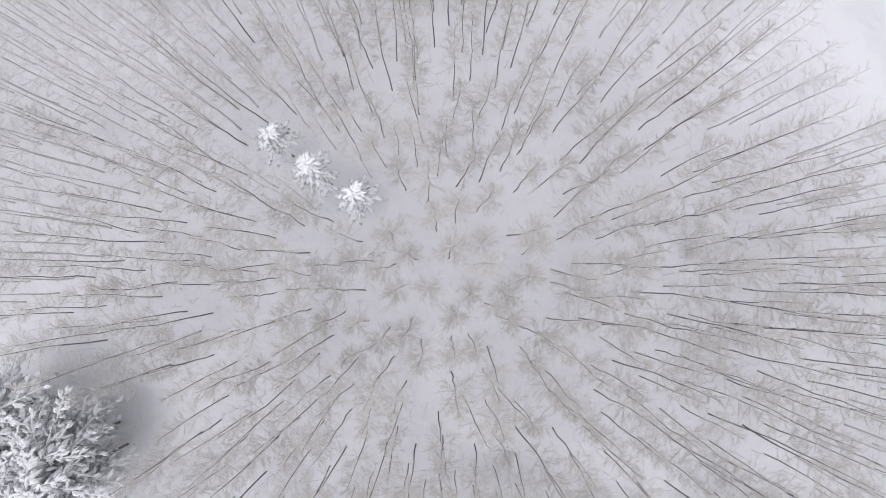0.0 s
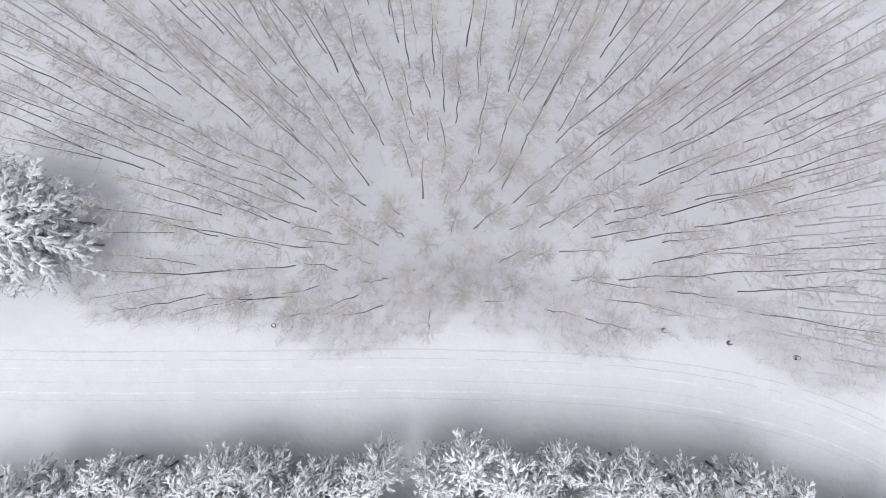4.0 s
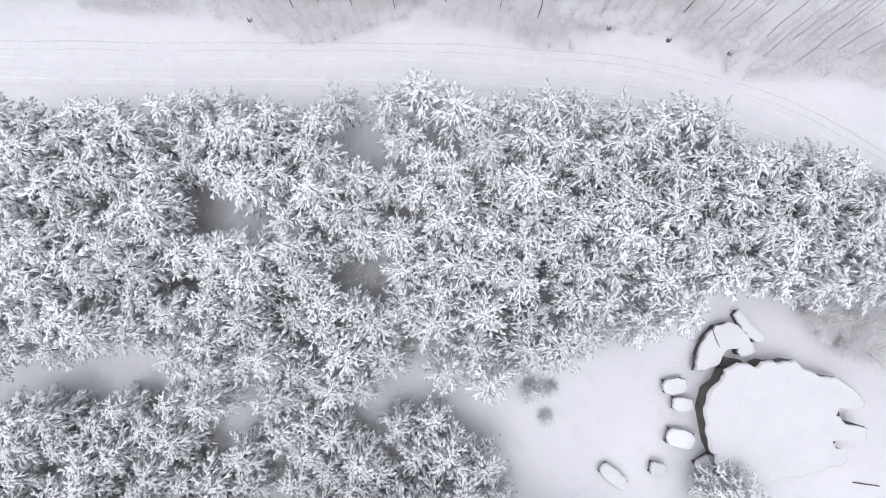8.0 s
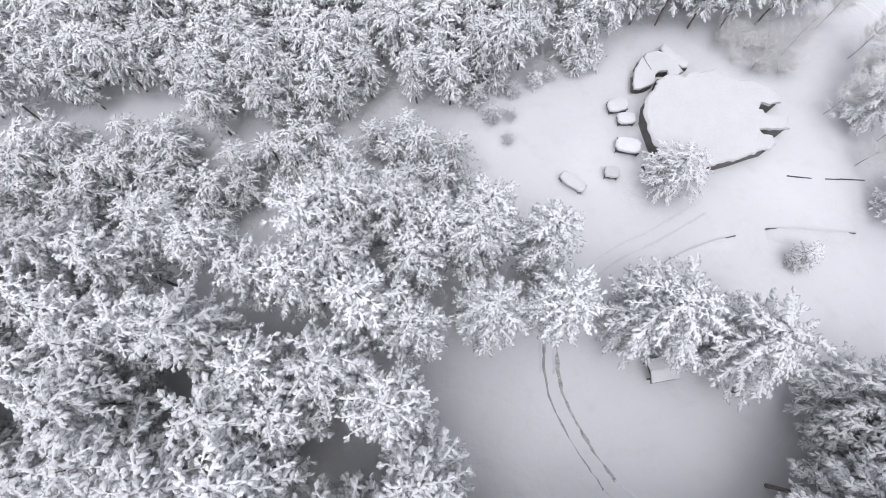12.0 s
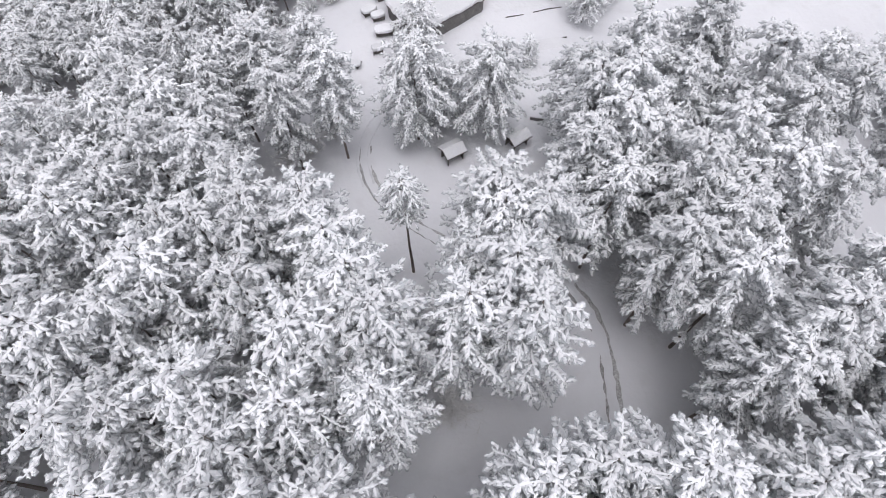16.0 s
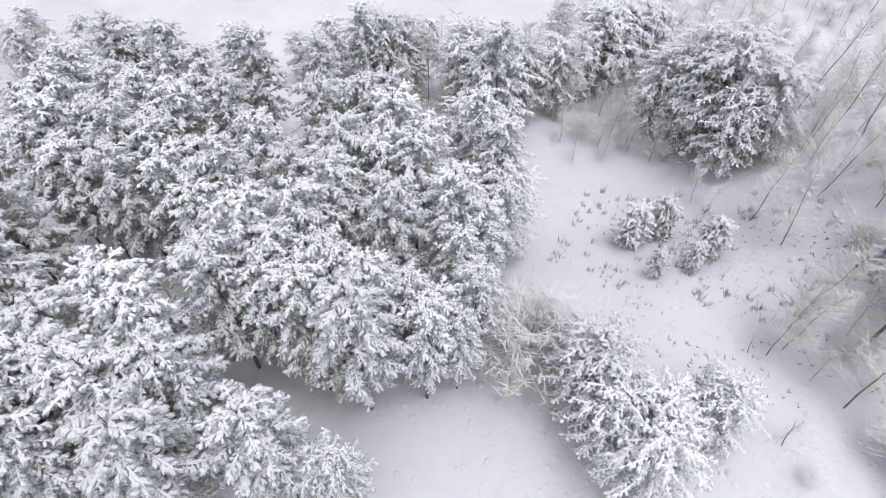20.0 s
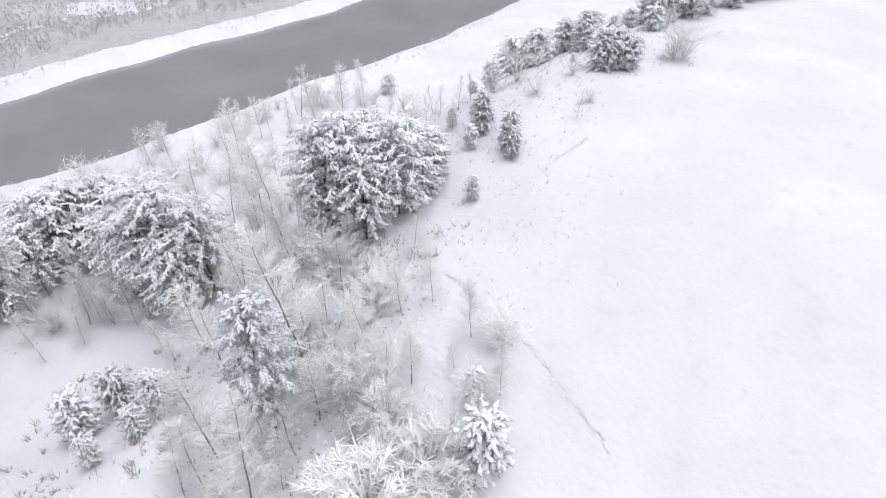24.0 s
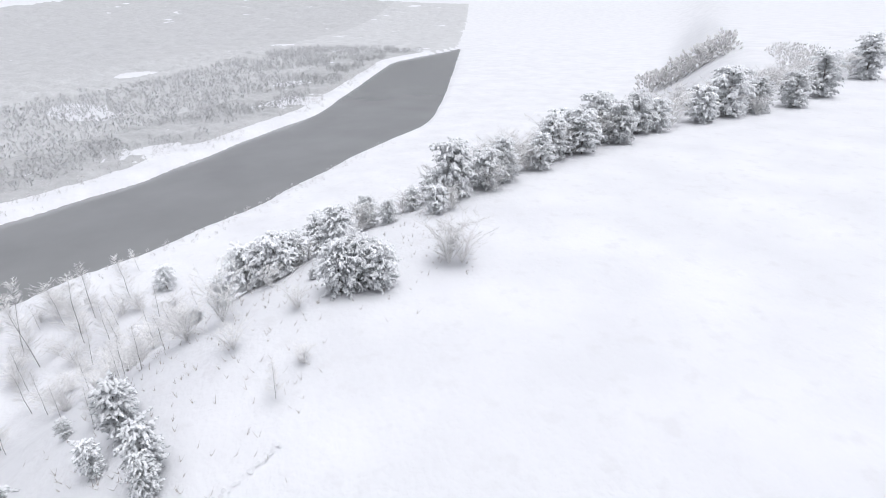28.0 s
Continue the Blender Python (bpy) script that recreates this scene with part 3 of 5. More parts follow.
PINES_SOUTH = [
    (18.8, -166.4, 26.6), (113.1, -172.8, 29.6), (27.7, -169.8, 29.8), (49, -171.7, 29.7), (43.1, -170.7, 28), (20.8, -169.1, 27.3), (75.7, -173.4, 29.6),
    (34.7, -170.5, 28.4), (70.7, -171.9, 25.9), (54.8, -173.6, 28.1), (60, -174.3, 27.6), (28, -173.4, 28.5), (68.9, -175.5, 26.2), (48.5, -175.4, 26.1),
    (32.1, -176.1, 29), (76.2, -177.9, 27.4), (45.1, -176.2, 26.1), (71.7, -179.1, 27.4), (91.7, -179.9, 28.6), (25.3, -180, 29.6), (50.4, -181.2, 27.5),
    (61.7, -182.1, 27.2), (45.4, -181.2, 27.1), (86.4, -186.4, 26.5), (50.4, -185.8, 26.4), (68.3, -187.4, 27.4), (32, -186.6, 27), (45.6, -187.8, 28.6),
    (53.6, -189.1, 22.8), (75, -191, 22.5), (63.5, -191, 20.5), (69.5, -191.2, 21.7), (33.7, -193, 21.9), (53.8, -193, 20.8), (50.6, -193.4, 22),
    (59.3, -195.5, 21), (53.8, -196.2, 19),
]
# x, y and height.
PINES_LOW = [
    (119.7, -134.5, 15), (59.8, -211.2, 18.5), (55.8, -215.5, 15.5), (56.8, -219.6, 16), (52.2, -220, 16), (62.8, -226, 14), (68.8, -225.4, 6.5),
]
SLOPE_PINES = [
    (82, -91, 11.5), (86.5, -87.5, 13), (73.5, -81, 11.5), (80.5, -74.5, 12), (76, -94.5, 11.5), (88, -80, 12.5), (117.8, -127.5, 16), (112.8, -121.4, 13), (117.5, -143.5, 20.5), (122, -146.5, 19), (124.5, -139, 18), (115, -171.9, 25), (126.2, -158.5, 20), (121.3, -163, 22), (127.5, -173.5, 19), (133.6, -178.8, 19), (140.5, -181.5, 18), (145.8, -184.5, 21.5), (104, -170.4, 17), (100.2, -178.8, 16),
    (157.6, -191, 19), (152, -187.3, 20), (159, -170, 13), (138.2, -201, 20.5), (131.8, -214.6, 27), (130, -222.2, 21), (139.5, -207.5, 26), (134.5, -208.5, 22), (125.5, -217.5, 19), (89.9, -214, 6.5),
    (98.5, -208, 10.2), (103.5, -212.3, 10.2), (94.8, -219, 6.5), (99.8, -221.2, 9), (76.4, -269.3, 11), (99.3, -242.8, 9), (60.6, -262.5, 11.8), (139.2, -142, 10),
    (120, -249.4, 21), (121, -253.8, 21.5), (122.4, -261.3, 19), (126.5, -256.5, 20), (117.2, -255.5, 16), (128.5, -250, 17), (125, -266, 14), (128.6, -268.5, 10.1),
]
SLOPE_PINES += [
    (147.8, -268.4, 3), (138.6, -278.6, 8.5), (134.8, -275.8, 5), (130.8, -282.4, 8), (142.5, -278, 5), (128.5, -282.6, 6.2), (147.1, -273.5, 4.2), (121, -274.3, 5), (103.9, -256.5, 5.5), (86.3, -270.1, 5.5),
    (83.2, -188.9, 20), (92.2, -180.9, 17),
]
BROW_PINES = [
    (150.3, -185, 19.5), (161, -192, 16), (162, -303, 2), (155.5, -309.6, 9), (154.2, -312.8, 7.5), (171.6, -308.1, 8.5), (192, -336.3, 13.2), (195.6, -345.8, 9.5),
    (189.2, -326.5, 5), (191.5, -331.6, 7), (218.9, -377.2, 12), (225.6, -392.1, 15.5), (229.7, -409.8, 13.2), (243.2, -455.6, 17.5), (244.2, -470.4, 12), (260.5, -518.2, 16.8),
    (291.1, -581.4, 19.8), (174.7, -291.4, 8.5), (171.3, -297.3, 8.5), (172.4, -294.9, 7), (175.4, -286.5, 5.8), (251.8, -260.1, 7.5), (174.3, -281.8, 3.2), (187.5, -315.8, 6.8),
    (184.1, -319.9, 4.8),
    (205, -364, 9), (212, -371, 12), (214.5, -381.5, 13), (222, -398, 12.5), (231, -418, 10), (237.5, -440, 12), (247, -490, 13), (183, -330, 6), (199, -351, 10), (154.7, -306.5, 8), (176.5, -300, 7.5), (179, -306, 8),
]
SLOPE_BARE = [
    (86.1, -233.9, 20), (81.2, -233.5, 15), (79.3, -231.8, 14), (75.4, -241.6, 21), (130.3, -238.1, 21), (94.3, -256, 15.7), (97.2, -253.5, 10), (79.1, -244.2, 11),
    (77.9, -237.5, 8), (107.7, -251.5, 11.5), (130.4, -194.2, 16), (130, -199.5, 10), (147.3, -168.2, 12.7), (138.8, -145.3, 12), (134, -233.6, 20), (98, -245.4, 28), (127.6, -175.6, 22), (134, -182, 22), (130.5, -171, 19), (137.5, -178.5, 20), (120.5, -152.5, 18), (107.5, -166, 15), (112, -151, 15), (136.5, -205, 23), (133.5, -211.5, 24), (142, -213.5, 24), (147.2, -228.5, 24), (150.5, -222, 20), (103.5, -231, 16), (110, -226, 17), (113.5, -233.5, 18),
    (93.1, -262.6, 8), (115.5, -215.9, 9), (101.4, -252.4, 6), (98.6, -248.8, 8), (66.7, -234.7, 6), (136.3, -232.5, 18), (198.4, -213.6, 18.5), (192.6, -201.6, 11.2),
    (112.1, -218.7, 7.8), (83.5, -245.5, 14), (88, -248.5, 15), (104.5, -245, 13), (110, -240.5, 15), (121, -231, 14),
]
SHORE_BARE = [
    (167.6, -269.4, 7.2), (214.8, -216.9, 15.2), (226.1, -229.1, 19.8), (238.7, -242.9, 16.8), (248.4, -250.4, 14.2), (167.2, -209.5, 20), (189.9, -213.3, 17.5), (187.8, -191.7, 15.5),
    (224.7, -243.6, 19.8), (216.5, -235.9, 17.5), (269.2, -249, 8.2), (135.4, -296.2, 6.2), (144.3, -273.2, 6.2), (158, -276.1, 8.2), (162.1, -272.3, 7.8), (160.3, -279.3, 6.8),
    (233, -226.7, 13.8),
]
SHRUBS = [
    (102, -256.8, 10), (62.5, -238, 3.5), (158.5, -327.3, 7.5), (89.3, -256.1, 10), (159, -325.2, 7.5), (157.1, -288.9, 7.8), (157.5, -283.3, 5.5), (235.7, -427.1, 9.8),
    (206.1, -358.4, 7.2), (239.8, -466.2, 7), (212.9, -366.4, 7), (253.6, -496.1, 10), (187.9, -314.7, 6.2), (171.1, -194.1, 10), (110.8, -249.1, 8.8),
]
YOUNG_UPPER = [
    (-55, -44.6), (-44.6, -43.7), (-16.5, -41.6), (11.5, -40.6), (36.1, -41.8), (49.9, -45.2), (54.7, -48), (66, -49),
    (75, -53), (75, -63), (66, -65), (52, -66), (48, -62.5), (45.2, -65.1), (35.6, -69.2), (25.4, -70.7),
    (22, -74.5), (15, -76.5), (5.6, -75.9), (-2.2, -78.4), (-11.5, -79.3), (-16.6, -78.6), (-21, -72.4), (-31.7, -73.4),
    (-44.6, -75.2), (-55.4, -75.4),
]
YOUNG_LOWER = [
    (-54, -81.5), (-36.6, -79), (-19.8, -76.3), (-16.9, -82.4), (-10.4, -83.8), (-10, -80.1), (-1.4, -79.2), (2.3, -82.1),
    (6.4, -78.3), (13.7, -79.7), (15.8, -84.2), (20.8, -84.8), (20.7, -90.6), (19.3, -92.7), (2.8, -93), (-6.8, -92.4),
    (-12.5, -90.4), (-14.9, -93.3), (-50.7, -95.2),
]
GAPS = [
    (0.8, -62.2), (-18.7, -53.9), (-13.4, -56.8), (0.5, -48.1),
]


# ---- the bare wood north of the lane ----
def north_edge(x):
    return -29.5 - 0.0022 * max(0, x - 5) ** 2 + 1.8 * math.sin(x * 0.21) - (0.0 if x > -25 else 0.35 * (x + 25))


rnd = random.Random(5)
bare = []
for k in range(7):
    h = (18.5, 20, 17, 19.5, 16, 21.5, 18)[k]
    ob = make_bare("bare_tree", 40 + k, h, 2.7, 0.44, 50, CROWN_TWIGS, "slender leafless tree with a dark trunk and frosted twigs", "bare wood", stout=0.74, thick=0.015)
    ob["height"] = h
    bare.append(ob)
known = BARE_WEST + BARE_MIDDLE + BARE_EAST


def wood_floor(x, y):
    if x > 39 and y > 17 - 0.2 * (x - 39):
        return False
    return y > north_edge(x) + 1.5 and not (x < -29 and y < -12 - 0.3 * (x + 29) and x > -60)


STARS = [(-13.2, 11.5), (-8.9, 8.6), (-17.9, 15.0)]
fill = [p for p in spread(rnd, (-72, 78, -45, 60), 2.5, wood_floor, 6500, known) if all(math.dist(p, q) > 3.6 for q in STARS)]
rnd.shuffle(fill)
fill.sort(key=lambda p: abs(p[0] - 3) + abs(p[1] + 5))
fill += [p for p in spread(random.Random(6), (-76, -8, 6, 64), 2.1, wood_floor, 1500, known + fill) if all(math.dist(p, q) > 3.6 for q in STARS)]
plant(bare, known + fill[:240], rnd, 0.85, 1.15)
light = [make_bare("bare_tree", 60 + k, 18.5, 2.8, 0.46, 24, TWIGS, "leafless tree", fine=16, thick=0.028, group="bare wood") for k in range(3)]
rest = Shape()
for x, y in fill[240:]:
    part_of = rnd.choice(light)
    m = pose(x, y, ground_z(x, y), 0, 0, rnd.uniform(0, 360)) @ Matrix.Scale(rnd.uniform(0.85, 1.15), 4)
    for child in part_of.children:
        n = len(rest.v)
        rest.v += [m @ v.co for v in child.data.vertices]
        rest.f += [tuple(i + n for i in p.vertices) for p in child.data.polygons]
for proto in light:
    for o in (*proto.children_recursive, proto):
        bpy.data.objects.remove(o)
for x, y in spread(rnd, (-72, 75, -36, 58), 1.6, lambda x, y: y > north_edge(x) - 0.5 and not (x > 41 and y > 19 - 0.2 * (x - 39)), 6000):
    z, h = ground_z(x, y), rnd.uniform(2.0, 6.5)
    dx, dy = rnd.uniform(-0.5, 0.5), rnd.uniform(-0.5, 0.5)
    rest.blade(Vector((x, y, z - 0.05)), Vector((x + dx, y + dy, z + h)), 0.03, rnd.uniform(0, 6.28))
    for k in range(13):
        a, l, f = rnd.uniform(0, 6.28), rnd.uniform(0.5, 1.5), rnd.uniform(0.15, 0.95)
        p = Vector((x + dx * f, y + dy * f, z + h * f))
        rest.blade(p, p + Vector((math.cos(a) * l, math.sin(a) * l, l * rnd.uniform(0.1, 0.9))), 0.024, rnd.uniform(0, 6.28))
for x, y in spread(rnd, (-64, 72, -48, -18), 1.1, lambda x, y: -1.8 < y - north_edge(x) < 6.5, 4500):
    z, h = ground_z(x, y), rnd.uniform(2.5, 6.0)
    for k in range(46):
        a, l, f = rnd.uniform(0, 6.28), rnd.uniform(0.6, 1.7), rnd.uniform(0.0, 0.9)
        p = Vector((x + rnd.uniform(-0.5, 0.5) * f, y + rnd.uniform(-0.5, 0.5) * f, z + h * f))
        rest.blade(p, p + Vector((math.cos(a) * l, math.sin(a) * l, l * rnd.uniform(0.3, 1.1))), 0.034, rnd.uniform(0, 6.28))
tagged(rest.put("bare_wood", TWIGS, None), "rest of the leafless frosted wood", "woodland", kind="stuff")

# ---- the young pines south of the lane ----
young, saplings = [], []
for k in range(6):
    h = (13, 13.8, 12.2, 13.4, 14.2, 12.6)[k]
    ob = make_pine("young_pine", 70 + k, h, 2.85, 0.34, "dome", 1.4, "slender young pine loaded with fresh white snow", "young pine plantation", 0.84, 0.84, 1.0, 0.6)
    ob["height"] = h
    young.append(ob)
for k in range(4):
    h = (8.5, 9.2, 7.8, 8.8)[k]
    ob = make_pine("low_pine", 80 + k, h, 2.75, 0.14, "dome", 1.4, "low young pine loaded with fresh white snow", "low young pines by the clearing", 0.84, 0.84, 0.98, 0.6)
    ob["height"] = h
    saplings.append(ob)


CLEARINGS = [(-13.6, -75.3), (-11.8, -79.4), (3, -78.2), (6.8, -79), (-24.6, -74.1), (-18.5, -74.6)]


def in_block(poly, x, y):
    if any(math.hypot(x - gx, (y - gy) * 1.2) < 4.4 for gx, gy in GAPS):
        return False
    if any(math.dist((x, y), q) < 2.6 for q in CLEARINGS):
        return False
    return all(inside(poly, x + a, y + b) for a, b in ((1.3, 0), (-1.3, 0), (0, 1.6), (0, -1.3)))


rnd = random.Random(11)
plant(young, spread(rnd, (-75, 76, -80, -40), 3.2, lambda x, y: in_block(YOUNG_UPPER, 10 + (x - 10) * 1.045, y + 1.3), 6000), rnd, 0.86, 1.1)
plant(saplings, spread(rnd, (-75, 76, -96, -76), 3.2, lambda x, y: in_block(YOUNG_LOWER, x, y), 3000), rnd, 0.82, 1.12)
edge_pine = make_pine("seedling_pine", 88, 5, 1.7, 0.08, "dome", 1.3, "small pine seedling capped with snow at the clearing's edge", "seedlings by the clearing", 0.75, 0.55, 1.1, 0.6)
edge_pine["height"] = 5
plant([edge_pine], [(17.5, -72.8, 5), (19.9, -75.2, 4.5), (22.6, -72.6, 6), (25.2, -74.4, 3.2), (21.8, -78.2, 3.6), (24.6, -78.0, 2.6), (28.6, -73.0, 3.4), (34.5, -70.6, 5.5), (37.0, -70.0, 5), (23.8, -81.6, 2.4), (30.9, -71.9, 2.6)], rnd)

# ---- tall pines round the glades ----
tall = []
for k in range(6):
    h = (27, 25.5, 28, 27.5, 25, 26.5)[k]
    ob = make_pine("tall_pine", 90 + k, h, (4.6, 4.4, 5.0, 4.3, 4.7, 4.5)[k], 0.32, "dome", 1.8, "tall pine with snow-laden spreading boughs", "tall pines round the glades", 0.76, 1.0, 1.3, 0.8, 1, 0.16, 0.75, 0.36, None, 0.4, 0.16)
    ob["height"] = h
    tall.append(ob)
rnd = random.Random(23)
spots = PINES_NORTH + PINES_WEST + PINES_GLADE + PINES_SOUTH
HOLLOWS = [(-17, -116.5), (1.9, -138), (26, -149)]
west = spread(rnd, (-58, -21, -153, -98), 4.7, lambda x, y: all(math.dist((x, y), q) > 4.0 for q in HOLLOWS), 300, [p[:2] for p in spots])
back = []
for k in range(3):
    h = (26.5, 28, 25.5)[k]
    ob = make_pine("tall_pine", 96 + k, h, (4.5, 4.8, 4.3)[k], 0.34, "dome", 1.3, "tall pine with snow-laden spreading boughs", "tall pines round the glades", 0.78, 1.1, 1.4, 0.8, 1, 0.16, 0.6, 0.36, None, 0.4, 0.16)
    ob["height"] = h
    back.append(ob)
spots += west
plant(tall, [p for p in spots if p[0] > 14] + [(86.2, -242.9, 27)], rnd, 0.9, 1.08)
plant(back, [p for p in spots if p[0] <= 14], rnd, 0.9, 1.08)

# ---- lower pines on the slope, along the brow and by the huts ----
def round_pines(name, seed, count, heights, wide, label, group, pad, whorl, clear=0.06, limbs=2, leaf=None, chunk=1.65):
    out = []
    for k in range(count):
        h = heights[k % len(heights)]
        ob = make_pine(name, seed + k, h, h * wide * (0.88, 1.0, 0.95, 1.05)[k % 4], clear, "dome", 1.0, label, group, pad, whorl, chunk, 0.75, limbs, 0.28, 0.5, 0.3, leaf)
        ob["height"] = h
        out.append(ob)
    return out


stout = [p for p in SLOPE_PINES + PINES_LOW if p[2] > 11]
small = [p for p in SLOPE_PINES + PINES_LOW if p[2] <= 11] + [(60.2, -101.6, 5.6)]
plant(round_pines("slope_pine", 120, 4, (19, 18, 20, 19), 0.36, "rounded pine thick with snow on the slope", "stout pines on the slope", 0.8, 0.84, 0.1, 2, HAZE_PALE_NEEDLES), stout, random.Random(31))
plant(round_pines("pine", 125, 4, (7, 6.5, 7.5, 7), 0.3, "bushy young pine powdered with snow", "small pines on the slope", 0.58, 0.38, 0.03, 3), small, random.Random(32))

# Brow pines: haze is put into their pale needle colour.
plant(round_pines("rimed_pine", 145, 4, (10, 9, 11, 9.5), 0.45, "bushy snowy pine along the brow, needles paled to imitate haze", "rimed pines along the brow", 0.78, 0.6, 0.04, 3, HAZE_PALE_NEEDLES, 1.9), BROW_PINES, random.Random(33))

yard = make_pine("yard_pine", 135, 9.5, 4.3, 0.12, "dome", 1.9, "broad pine white with rime beside the low building", "pines by the building", 0.56, 0.4, 1.2, 1.0)
yard["height"] = 9.5
plant([yard], [(44.8, -89.3, 9.5)], random.Random(5))
glade_pines = []
for k in range(3):
    h = (20, 19, 13)[k]
    ob = make_pine("glade_pine", 130 + k, h, (6.2, 6.5, 3.8)[k], 0.16, "dome", 1.6, "broad pine bowed with snow over the shelters", "pines in the glade", 0.78, 0.8, 1.3, 0.7, 1, 0.0, 0.5, 0.3)
    ob["height"] = h
    glade_pines.append(ob)
plant(glade_pines[:1], [(36.4, -108.9, 20), (58.5, -124.5, 21), (57.4, -119.4, 20)], random.Random(1))
plant(glade_pines[1:2], [(46.7, -111.9, 19)], random.Random(2))
plant(glade_pines[2:], [(41.8, -107.2, 13)], random.Random(2))
lone = make_pine("lone_pine", 140, 23, 2.5, 0.68, "dome", 1.3, "lone slim pine with a bare leaning trunk", "pines in the glade", 0.9, 0.6)
lone["height"] = 23
plant([lone], [(26.4, -130.3, 23)], random.Random(2))

slope_bare = []
for k in range(4):
    h = (12, 14, 11, 13)[k]
    ob = make_bare("birch", 150 + k, h, 3.4, 0.12, 84, HOAR, "leafless birch with rime on its twigs", "bare trees on the slope", bark=BIRCH_BARK, fine=17, thick=0.034, stout=1.2)
    ob["height"] = h
    slope_bare.append(ob)
BAND = [(128.5, -168, 14), (124, -176, 12), (131, -184, 13), (137.5, -190, 14), (143, -195, 12), (150, -196, 13), (118, -158, 12), (146, -203, 15), (142, -212, 16), (137, -219, 15), (125.4, -154.9, 10), (134, -154.3, 11), (129.2, -173.3, 10), (133.8, -179, 12), (140.1, -173.4, 11), (145.3, -179.4, 10), (130.3, -199.1, 11), (124.8, -195.2, 9), (128.1, -205.1, 12), (132.1, -195.8, 11), (136.5, -207, 11), (126.2, -230.2, 13), (135.3, -231.3, 13), (95.8, -169.3, 13), (103.4, -158.4, 12)]
SPINNEY = [(78, -240), (70, -262), (90, -277), (112, -264), (130, -252), (142, -226), (124, -226), (100, -240)]
rnd = random.Random(37)
spin = spread(rnd, (68, 145, -280, -222), 3.0, lambda x, y: inside(SPINNEY, x, y), 900, [p[:2] for p in SLOPE_BARE])
shore = spread(rnd, (120, 250, -275, -170), 4.2, lambda x, y: 14 < along(x, y)[1] < 92 and 55 < along(x, y)[0] < 190, 1200, [p[:2] for p in SHORE_BARE])
GLADE_BARE = [(22.3, -141.5, 8), (28.3, -146.8, 7), (23.1, -150.3, 9), (32, -145, 6), (11.5, -132.7, 9), (50.4, -146.6, 8), (54.5, -148, 9), (19.3, -103.7, 9), (24.5, -102.8, 8), (17.7, -100, 10)]
SLOPE_BARE += GLADE_BARE
plant(slope_bare, SLOPE_BARE + SHORE_BARE + BAND + [(*p, rnd.uniform(6, 12)) for p in spin[:42]] + [(*p, rnd.uniform(6, 13)) for p in shore[:62]], rnd)

bushes = []
for k in range(3):
    h = (5, 6, 4.5)[k]
    ob = make_bare("frosted_shrub", 170 + k, h, 4.6, 0.1, 100, HOAR, "many-stemmed leafless shrub white with frost", "frosted shrubs", bush=True, fine=16, thick=0.03)
    ob["height"] = h
    bushes.append(ob)
brow = [(s, 150 + 0.38 * max(0, s - 260) + rnd.uniform(-14, 2)) for s in [205 + 3.1 * k for k in range(102)]]
brow = [(150 + s * 0.689 - d * 0.725, -83 - s * 0.725 - d * 0.689) for s, d in brow]
BROW_SHRUBS = [(173.9, -309.4, 6), (176.2, -302.9, 4), (184.5, -314.2, 6), (189, -324, 5), (201, -338.5, 8), (199.7, -346.7, 8), (204.7, -357.8, 7.5), (211, -366, 8), (214.7, -374.1, 9), (219, -383, 9), (222.5, -391.3, 11), (229, -401, 9), (234.1, -410.7, 10), (243.8, -433.3, 8), (246.1, -456.9, 10), (248.5, -474.6, 11), (264.1, -507.2, 12), (275, -529, 11), (290.6, -552.2, 12), (305, -588, 12), (322.8, -625.5, 12), (152, -300, 4), (147, -291, 4.5), (166, -296, 4), (140, -300, 3)]
RIME = grainy("thick_rime", (0.76, 0.755, 0.755), (0.90, 0.895, 0.895), 0.8, 0.9, 0.2, 4.0, 0.02)


def make_fan(name, seed, height, reach, arms, label, group):
    """A spreading shrub: long arching stems from one root, twigs along them, all white with rime."""
    rnd = random.Random(seed)
    root = tagged(new(name), label, "shrub", group)
    stems, twigs = Shape(), Shape()
    for k in range(arms):
        az, out = rnd.uniform(0, 6.28), reach * rnd.uniform(0.35, 1.0)
        top = height * (1.05 - 0.55 * out / reach) * rnd.uniform(0.8, 1.1)
        bow = rnd.uniform(-0.7, 0.7)
        line = []
        for j in range(6):
            f = j / 5
            a = az + bow * f
            line.append(Vector((math.cos(a) * out * f ** 1.25, math.sin(a) * out * f ** 1.25, top * math.sin(f * 1.75) - 0.1)))
        for j in range(5):
            stems.rod(line[j], line[j + 1], 0.115 - 0.012 * j, 0.103 - 0.012 * j)
        for j in range(34):
            f = rnd.uniform(1.2, 5.0)
            i = min(4, int(f))
            p = line[i].lerp(line[i + 1], f - i)
            a = az + bow + rnd.uniform(-1.7, 1.7)
            l = rnd.uniform(0.4, 1.25)
            twigs.blade(p, p + Vector((math.cos(a) * l, math.sin(a) * l, rnd.uniform(-0.35, 0.8) * l)), 0.052, a + 1.57)
    stems.put("stem", RIME, root)
    twigs.put("crown", RIME, root)
    root["height"] = height
    return root


